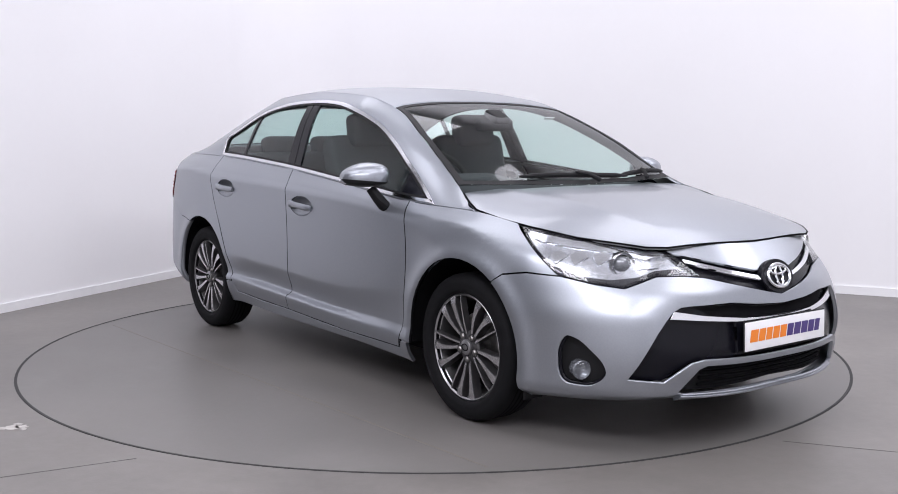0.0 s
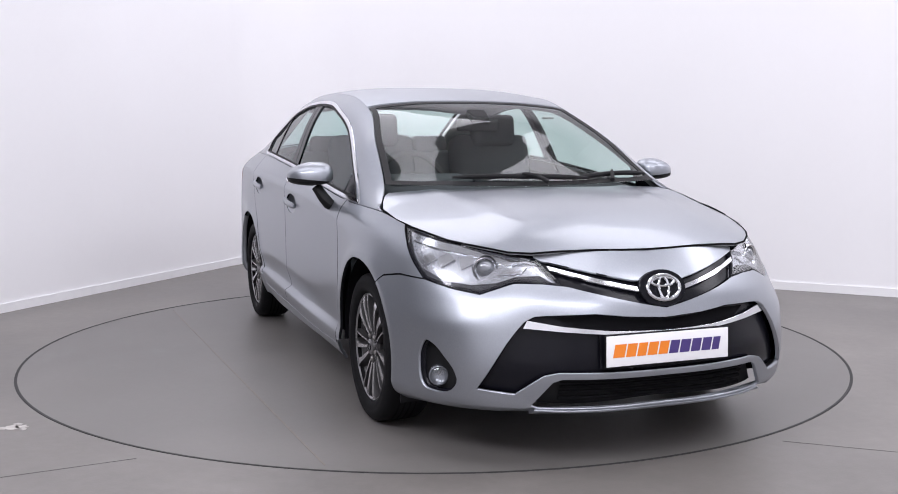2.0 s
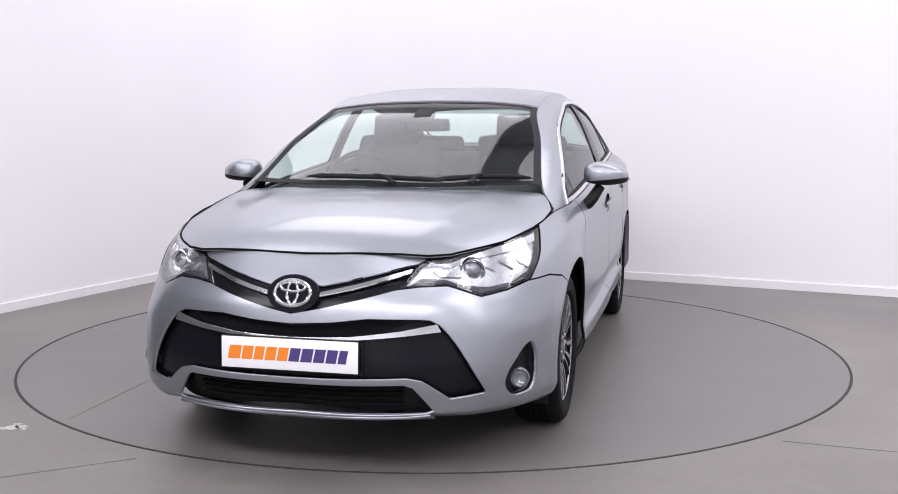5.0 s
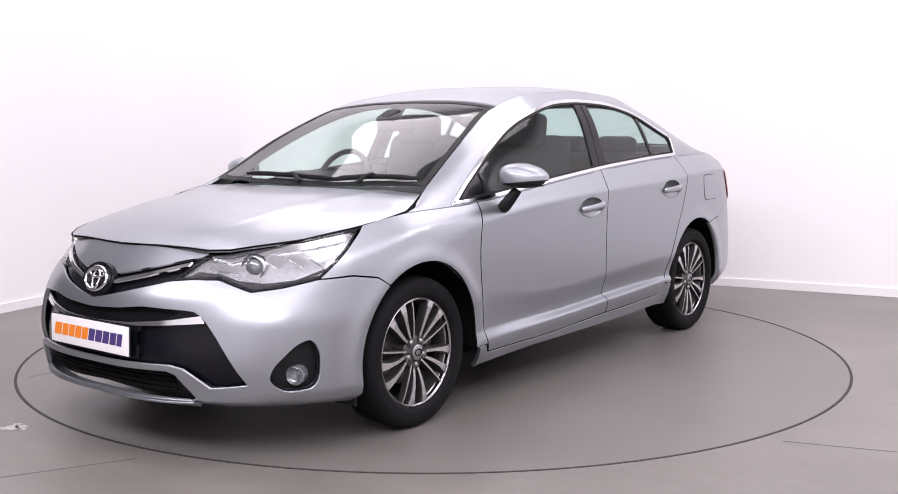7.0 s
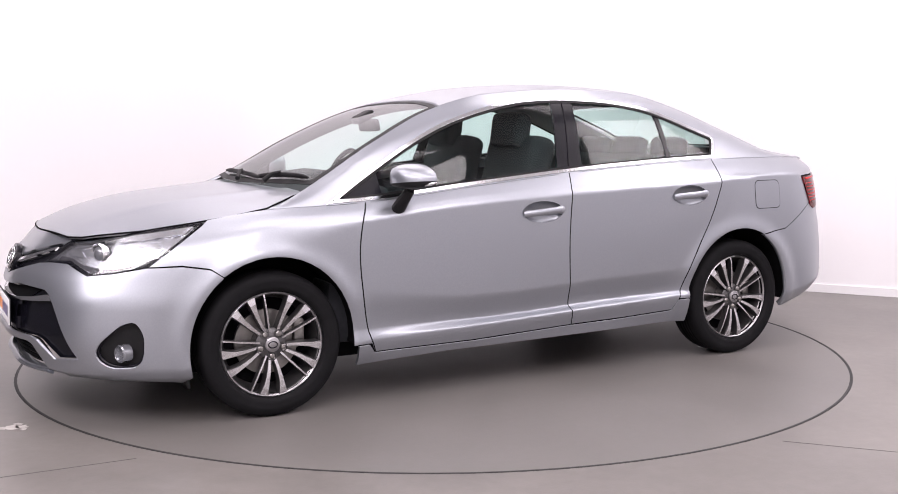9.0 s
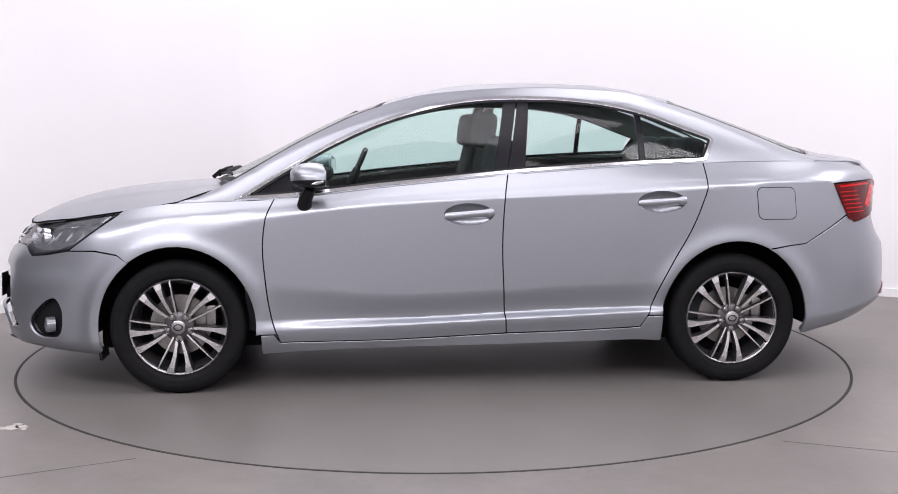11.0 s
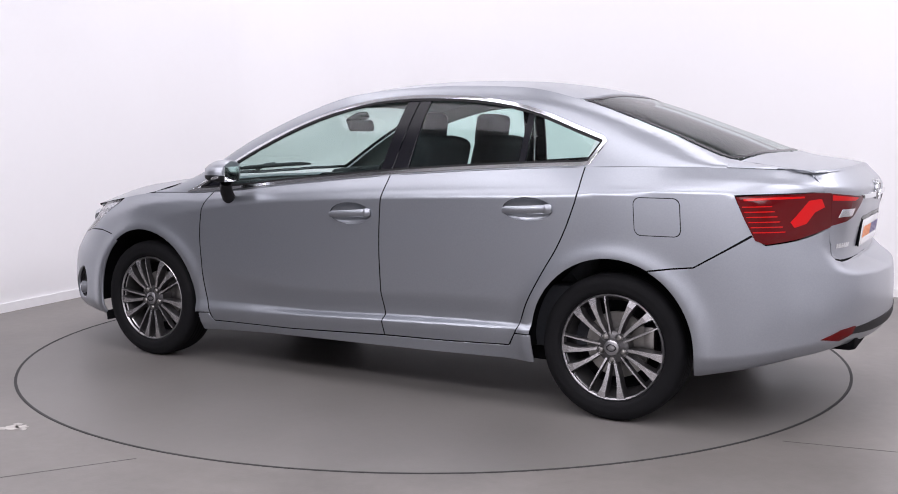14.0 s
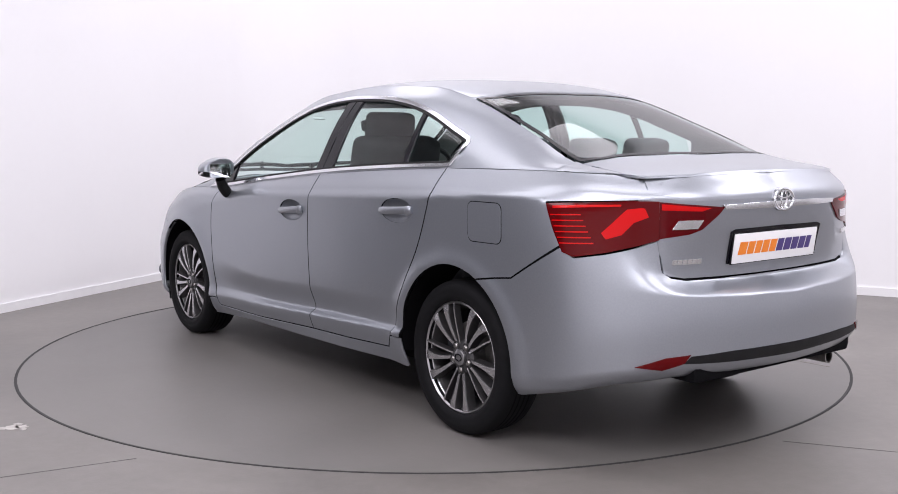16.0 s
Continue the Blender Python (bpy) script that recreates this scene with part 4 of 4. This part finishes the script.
# body shoulder between the boot deck and the rear wings
def shoulder(s):
    xs = np.linspace(-1.79, -2.02, 7)
    a, b = by_x(-2.02, float(waist_z([-2.02])[0])), by_rear(.600, 1.058)
    lower = [wrap(*by_x(x, float(waist_z([x])[0])))[0] for x in xs] + [wrap(a[0] + (b[0] - a[0]) * t, a[1] + (b[1] - a[1]) * t)[0] for t in (.2, .4, .6, .8, 1)]
    c, e = (-2.06, edge_y(-2.06)), (LIP[0][0], LIP[0][1] + .004)
    upper = [top([x], [edge_y(x)])[0] for x in np.linspace(-1.79, -2.06, 7)] + [top([c[0] + (e[0] - c[0]) * t], [c[1] + (e[1] - c[1]) * t])[0] for t in (.2, .4, .6, .8, 1)]
    bm = bmesh.new()
    rows = []
    for k in range(7):
        t = k / 6
        rows.append([bm.verts.new(Vector(a * (1 - t) + b * t) + Vector((0, .003, .003)) * math.sin(math.pi * t)) for a, b in zip(lower, upper)])
    for a, b in zip(rows, rows[1:]):
        for k in range(len(a) - 1):
            bm.faces.new((a[k], b[k], b[k + 1], a[k + 1]))
    bmesh.ops.recalc_face_normals(bm, faces=bm.faces)
    if sum(f.normal.z for f in bm.faces) < 0:
        bmesh.ops.reverse_faces(bm, faces=bm.faces)
    part("rear_shoulder", flipped(bm, s), PAINT, car)


shoulder(1)
shoulder(-1)

# fuel flap on the left rear wing
uu = [by_x(-1.555, .878)[0], .878]


def rounded(c, a, b, r, lean=0.0, n=6):
    out = []
    for sx, sz, w0 in ((1, 1, 0), (-1, 1, 90), (-1, -1, 180), (1, -1, 270)):
        for w in np.linspace(w0, w0 + 90, n):
            dx, dz = sx * (a - r) + r * math.cos(radians(w)), sz * (b - r) + r * math.sin(radians(w))
            out.append((c[0] + dx + lean * dz, c[1] + dz))
    return out


panel("fuel_flap_gap", rounded(uu, .099, .080, .03, -.08), wrap, VOID, car, sides=(1,), h=0.03, lift=.0006, depth=0)
panel("fuel_flap", rounded(uu, .0955, .0765, .028, -.08), wrap, PAINT, car, sides=(1,), h=0.02, lift=.0022, depth=.001)

# screens: black borders, cowl, wipers


def half_band(poly, d):
    """The band along a half sheet's outline, leaving the middle line open."""
    P = np.array(poly, float)
    inner = np.array(shrink(poly, d))
    inner[0], inner[-1] = (P[0][0] + (inner[1][0] - P[1][0]), 0), (P[-1][0] + (inner[-2][0] - P[-2][0]), 0)
    return [tuple(q) for q in P] + [tuple(q) for q in inner[::-1]]


panel("windscreen_border", half_band(SCREEN, .03), top, BLACK_MATT, car, sides=(1, -1), h=0.02, lift=-.001, depth=.004)
panel("rear_window_border", half_band(REAR_SCREEN, .018), top, BLACK_GLOSS, car, sides=(1, -1), h=0.02, lift=-.001, depth=.004)
# dark line round the bonnet, drawn for the shade in its shut line
_edge = [(x, y) for x, y in HALF_BONNET if x > 1.14 and y > .55 or x > 1.9]
_gap_line = [bonnet_top([x], [y])[0] for x, y in _edge]
_gap_line = [Vector((q[0] + .002, q[1] + .003, q[2] - .003)) for q in _gap_line]
part("bonnet_seal", tube(_gap_line + [Vector((q.x, -q.y, q.z)) for q in _gap_line[-2::-1]], .0042, 6), VOID, car)
COWL = [(1.16, 0), (1.15, .35), (1.10, .60), (1.07, .69), (1.16, .715), (1.22, .60), (1.27, .35), (1.29, 0)]
panel("cowl", COWL, bonnet_top, BLACK_MATT, car, sides=(1, -1), h=0.04, lift=-.018, depth=.02)


def wiper(x0, y0, x1, y1, px, py):
    n = 9
    q = top(np.linspace(x0, x1, n), np.linspace(y0, y1, n))
    blade = part("wiper", tube([(a[0] + .004, a[1], a[2] + .014) for a in q], [.004] + [.009] * (n - 2) + [.004], 8, 1.3), BLACK_MATT, car, "black windscreen wiper")
    mid = q[n // 2]
    pv = top([px], [py])[0]
    part("wiper_arm", tube([(pv[0] + .02, pv[1], pv[2] + .012), ((pv[0] + mid[0]) / 2 + .014, (pv[1] + mid[1]) / 2, (pv[2] + mid[2]) / 2 + .03), (mid[0] + .004, mid[1], mid[2] + .028)], [.012, .009, .007], 8), BLACK_MATT, blade)


wiper(1.165, -.40, 1.20, .28, 1.225, .05)
wiper(1.20, .22, 1.095, .655, 1.205, .40)

# door mirrors
for s in (1, -1):
    bm = bmesh.new()
    bmesh.ops.create_uvsphere(bm, u_segments=28, v_segments=18, radius=1.0)
    for v in bm.verts:
        x, y, z = v.co
        taper = (1 - .30 * max(y, 0)) * (1 if z > 0 else .62)
        face = -.50 if x < -.50 else x
        z = math.copysign(abs(z) ** (.62 if z > 0 else .5), z)
        y = math.copysign(abs(y) ** .85, y)
        v.co = Vector((.692 + face * .100 + .020 * (1 - y) - .01, .952 + y * .106, 1.014 + z * .070 * taper - .006 * y))
    low = bm.copy()
    bmesh.ops.bisect_plane(bm, geom=list(bm.verts) + list(bm.edges) + list(bm.faces), plane_co=(0, .952, 1.000), plane_no=(0, -.10, 1), clear_inner=True)
    bmesh.ops.bisect_plane(low, geom=list(low.verts) + list(low.edges) + list(low.faces), plane_co=(0, .952, 1.000), plane_no=(0, -.10, 1), clear_outer=True)
    house = part("mirror_cap", flipped(bm, s), PAINT, doors["front", s], "silver painted door mirror shell")
    part("mirror_base", flipped(low, s), BLACK_MATT, doors["front", s], "black lower half of the door mirror")
    part("mirror_arm", flipped(tube([(.745, .845, .865), (.742, .872, .885), (.735, .895, .915), (.712, .925, .965)], [.030, .036, .034, .028], 12, .8), s), BLACK_MATT, doors["front", s])
    part("mirror_glass", flipped(box_bm(.004, .140, .076, pose(.650, .952, 1.014, 0, 0, 10.7), .0019, 2), s), CHROME, doors["front", s])
    part("mirror_indicator", flipped(tube([(.700, 1.046, .992), (.672, 1.054, .998), (.648, 1.050, 1.003)], [.006, .010, .007], 8, .9), s), LAMP_CHROME, doors["front", s], "clear turn signal on the mirror")


# wheels: each faces outwards along its own -y turned by its pose
def build_wheel():
    face = -.083
    wheel = part("wheel", lathe([(.222, face + .004), (.228, face - .002), (.2335, face + .002), (.2335, face + .02), (.218, face + .035), (.205, .06), (.205, .09)], 72), ALLOY_RIM, car,
                 "multi-spoke machined alloy wheel")
    prof = [(.226, .09), (.24, .100), (.275, .106), (.304, .098), (.317, .080), (TYRE_R, .055), (TYRE_R, -.055), (.3195, -.070), (.314, -.086), (.303, -.096), (.286, -.1005), (.275, -.1015), (.272, -.1005), (.262, -.1015), (.249, -.0985), (.238, -.091), (.2345, -.082), (.226, -.06)]
    part("tyre", lathe(prof, 96), RUBBER, wheel, "black rubber tyre")
    for k in range(4):
        y = (-.036, -.012, .012, .036)[k]
        part("tread_groove", lathe([(TYRE_R + .0004, y - .004), (TYRE_R + .0008, y), (TYRE_R + .0004, y + .004)], 72), VOID, wheel)
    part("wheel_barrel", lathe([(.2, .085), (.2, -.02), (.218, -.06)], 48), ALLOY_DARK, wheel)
    part("brake_disc", lathe([(.06, .0), (.145, .0), (.145, .02), (.06, .02)], 48), STEEL, wheel)
    part("brake_shield", lathe([(.001, .045), (.2, .045), (.2, .05)], 40), VOID, wheel)
    part("caliper", box_bm(.05, .05, .13, pose(.145, .0, .03), .012), STEEL, wheel)

    def spoke(a, r0, r1, w0, w1, shift, depth, out_l, out_r):
        """A bar from hub to rim, its face proud and its flanks sloping back."""
        bm = bmesh.new()
        rows = []
        n = 7
        for i in range(n):
            t = i / (n - 1)
            r = r0 + (r1 - r0) * t
            w = w0 + (w1 - w0) * t ** 1.6 + (.35 * w1 * max(0, t - .7) / .3 if w1 > .02 else 0)
            y = face - .004 + .016 * (1 - t) ** 2 + (.004 if t > .9 else 0)
            c = shift * (1 - t) + (out_l + out_r) * t + (.006 * math.sin(math.pi * t) if w1 > .02 else 0)
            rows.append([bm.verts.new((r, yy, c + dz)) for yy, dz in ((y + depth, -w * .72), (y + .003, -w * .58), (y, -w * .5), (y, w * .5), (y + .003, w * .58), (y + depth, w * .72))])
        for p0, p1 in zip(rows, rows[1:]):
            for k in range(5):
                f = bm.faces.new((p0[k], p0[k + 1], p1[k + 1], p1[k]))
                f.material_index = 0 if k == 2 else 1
        bm.faces.new(rows[0])
        bm.faces.new(rows[-1][::-1])
        bmesh.ops.recalc_face_normals(bm, faces=bm.faces)
        bmesh.ops.transform(bm, matrix=pose(0, 0, 0, 0, -a, 0), verts=bm.verts)
        return bm

    for g in range(5):
        nut = 270 + 72 * g
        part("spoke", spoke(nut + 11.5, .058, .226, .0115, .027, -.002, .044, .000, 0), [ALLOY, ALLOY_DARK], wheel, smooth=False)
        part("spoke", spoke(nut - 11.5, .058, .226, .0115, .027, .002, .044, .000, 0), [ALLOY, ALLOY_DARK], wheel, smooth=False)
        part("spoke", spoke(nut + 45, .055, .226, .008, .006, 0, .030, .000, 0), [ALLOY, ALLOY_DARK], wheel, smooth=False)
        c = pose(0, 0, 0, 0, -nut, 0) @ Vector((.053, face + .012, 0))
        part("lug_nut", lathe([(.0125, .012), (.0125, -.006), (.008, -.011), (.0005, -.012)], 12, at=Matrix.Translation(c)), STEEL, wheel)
        # raised dark ring stands for the shade in the pocket round each nut
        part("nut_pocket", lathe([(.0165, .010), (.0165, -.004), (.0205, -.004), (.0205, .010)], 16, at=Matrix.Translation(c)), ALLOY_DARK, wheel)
    part("hub", lathe([(.072, .03), (.070, face + .022), (.060, face + .014), (.034, face + .010)], 40), ALLOY_DARK, wheel)
    part("hub_cap", lathe([(.034, face + .012), (.033, face - .001), (.029, face - .004), (.0005, face - .005)], 32), ALLOY_RIM, wheel, "round centre cap with a plain oval")
    part("cap_ring", tube([(.020 * math.cos(k), face - .0055, .014 * math.sin(k)) for k in np.linspace(0, 2 * math.pi, 24, endpoint=False)], .0028, 6, 1, closed=True), BLACK_GLOSS, wheel)
    return wheel


first = build_wheel()
first.matrix_basis = pose(F_ARCH, .766, HUB_Z, 0, 0, 180)
copy_thing(first, pose(F_ARCH, -.766, HUB_Z))
copy_thing(first, pose(R_ARCH, .760, HUB_Z, 0, 0, 180))
copy_thing(first, pose(R_ARCH, -.760, HUB_Z))


def arch_liner(cx, s):
    bm = bmesh.new()
    r, ang = .398, [radians(a) for a in np.linspace(-6, 186, 26)]
    rows = [[bm.verts.new((cx + r * math.cos(a), s * y, .305 + r * math.sin(a))) for a in ang] for y in (.855, .55)]
    for k in range(len(ang) - 1):
        bm.faces.new((rows[0][k], rows[0][k + 1], rows[1][k + 1], rows[1][k]))
    bm.faces.new(rows[1])
    bmesh.ops.recalc_face_normals(bm, faces=bm.faces)
    part("arch_liner", bm, VOID, car)
    if cx > 0:
        part("mud_flap", box_bm(.012, .14, .055, pose(cx + .368, s * .765, .175, 0, 8, 0), .004), BLACK_MATT, car)


for cx in (F_ARCH, R_ARCH):
    for s in (1, -1):
        arch_liner(cx, s)

# dark inside of the shell
part("underbody", box_bm(3.3, 1.34, .13, pose(.10, 0, .235), .03), VOID, car)
part("engine_bay", box_bm(.62, 1.02, .42, pose(1.45, 0, .52), .05), VOID, car)
part("radiator", box_bm(.10, 1.25, .34, pose(2.06, 0, .42), .03), VOID, car)
part("boot_floor", box_bm(.85, 1.05, .55, pose(-1.65, 0, .62), .05), VOID, car)
part("cabin_floor", box_bm(2.3, 1.50, .30, pose(-.1, 0, .40), .05), INTERIOR, car)
part("rear_valance", box_bm(.25, 1.0, .10, pose(-2.17, 0, .37), .03), VOID, car)


# cabin
def cushion(sx, sy, sz, at, bevel, parent_, name, mat=INTERIOR, label=""):
    return part(name, box_bm(sx, sy, sz, at, bevel, 4), mat, parent_, label)


for y in (.37, -.37):
    seat = cushion(.50, .50, .17, pose(.12, y, .60, 0, -6, 0), .06, car, "front_seat", label="charcoal fabric front seat with headrest")
    cushion(.15, .50, .62, pose(-.17, y, .90, 0, -14, 0), .065, seat, "backrest")
    cushion(.11, .27, .185, pose(-.165, y, 1.235, 0, -8, 0), .045, seat, "headrest")
    for dy in (-.055, .055):
        part("headrest_post", tube([(-.185, y + dy, 1.10), (-.17, y + dy, 1.20)], .006, 8), CHROME, seat)
bench = cushion(.50, 1.32, .18, pose(-.88, 0, .60, 0, -6, 0), .06, car, "rear_seat", label="charcoal fabric rear bench")
cushion(.16, 1.32, .56, pose(-1.17, 0, .82, 0, -20, 0), .06, bench, "backrest")
for y in (.36, 0, -.36):
    cushion(.10, .25, .13, pose(-1.27, y, 1.13, 0, -14, 0), .04, bench, "headrest")
cushion(.55, 1.20, .04, pose(-1.58, 0, 1.030), .015, car, "parcel_shelf")
dash = cushion(.50, 1.36, .22, pose(.92, 0, .85, 0, 4, 0), .07, car, "dashboard", label="dark soft-touch dashboard with a curved hood")
cushion(.20, .42, .07, pose(.74, -.37, .975, 0, 6, 0), .03, dash, "instrument_hood")
cushion(.05, .22, .12, pose(.70, 0, .93, 0, 14, 0), .02, dash, "screen_pod", BLACK_GLOSS)
wm = Matrix.Translation((.52, -.37, .955)) @ pose(0, 0, 0, 0, 66, 0)
wheel_rim = part("steering_wheel", tube([wm @ Vector((.18 * math.cos(k), .18 * math.sin(k), 0)) for k in np.linspace(0, 2 * math.pi, 36, endpoint=False)], .015, 10, 1, closed=True), BLACK_MATT, car,
                 "black three-spoke steering wheel")
part("airbag_cover", box_bm(.13, .14, .05, wm @ pose(0, 0, .0), .02, 3), BLACK_MATT, wheel_rim)
for a in (90, 270, 0):
    part("wheel_spoke", tube([wm @ Vector((.05 * math.cos(radians(a)), .05 * math.sin(radians(a)), 0)), wm @ Vector((.175 * math.cos(radians(a)), .175 * math.sin(radians(a)), 0))], .014, 8), BLACK_MATT, wheel_rim)
mir = cushion(.03, .24, .065, pose(.50, 0, 1.262, 0, 10, 0), .02, car, "interior_mirror", BLACK_MATT, "black interior rear-view mirror")
part("mirror_stalk", tube([(.51, 0, 1.28), (.50, 0, 1.32)], .012, 8), BLACK_MATT, mir)
cushion(.11, .10, .04, pose(.53, -.01, 1.305, 0, 26, 0), .015, car, "sensor_pod", BLACK_MATT)
panel("roof_lining", ROOF, top, TRIM_GREY, car, sides=(1, -1), h=0.08, lift=-.035, depth=0)
for s in (1, -1):
    panel("pillar_lining", FRAME, side_glass, TRIM_GREY, car, holes=[shrink(DLO, .012)], sides=(s,), h=0.06, lift=-.02, depth=0)
part("permit_sticker", box_bm(.004, .07, .022, pose(.445, .44, 1.302, 0, 62, 0), .001), PLATE_WHITE, car)


# floor wear: a joint, a scraped patch, faint marks on the disc
def flat_patch(outline_, z, mat, name, label, parent=None, kind="", cat=""):
    bm = bmesh.new()
    f = bm.faces.new([bm.verts.new((x, y, z)) for x, y in outline_])
    if f.normal.z < 0:
        bmesh.ops.reverse_faces(bm, faces=[f])
    g = bmesh.ops.extrude_face_region(bm, geom=list(bm.faces))
    bmesh.ops.translate(bm, vec=(0, 0, .0008), verts=[v for v in g["geom"] if isinstance(v, bmesh.types.BMVert)])
    bmesh.ops.recalc_face_normals(bm, faces=bm.faces)
    return tagged(mesh_object(name, bm, mat, parent, smooth=False), label, cat, kind=kind)


flat_patch([(1.40, -1.905), (5.0, -3.245), (5.0, -3.249), (1.40, -1.909)], .0004, JOINT, "floor_joint", "thin dark joint in the concrete floor", None, "structure", "floor")
flat_patch([(-1.15, -2.085), (-4.50, -3.732), (-4.50, -3.736), (-1.15, -2.089)], .0004, JOINT, "floor_joint", "thin dark joint in the concrete floor", None, "structure", "floor")
rng = random.Random(4)
for cx, cy, r in ((-1.80, -1.665, .030), (-1.755, -1.66, .022), (-1.79, -1.615, .014), (-1.84, -1.69, .018), (-1.735, -1.69, .012)):
    ring_ = [(cx + r * rng.uniform(.45, 1.25) * math.cos(w) * 1.4, cy + r * rng.uniform(.3, 1.1) * math.sin(w) * 1.6) for w in np.linspace(0, 2 * math.pi, 13, endpoint=False)]
    flat_patch(ring_, .0006, SCUFF, "floor_scuff", "pale scraped patch on the grey concrete floor", None, "structure", "floor")
flat_patch([(1.90, -1.147), (-1.74, -1.321), (-1.74, -1.313), (1.90, -1.139)], .0006, FAINT, "disc_scratch", "", turntable)


# ceiling lights
def ceiling_light(m):
    bm = box_bm(2.92, 2.22, .08, m @ pose(0, 0, -.05), .01)
    tagged(mesh_object("ceiling_light", bm, LIGHT_FRAME), "long white ceiling light panel", "ceiling light", "ceiling lights")


for px, py in PANELS:
    ceiling_light(ROOM @ pose(px, py, ROOM_H))

def motions():
    rows_car, rows_disc = [], []
    for t, a in TURN:
        m = pose(0, 0, 0, 0, 0, a)
        rows_disc.append((t, m))
        rows_car.append((t, Matrix.Translation(PIVOT) @ m @ Matrix.Translation(CAR_OFFSET)))
    walk(turntable, rows_disc)
    walk(car, rows_car)


motions()
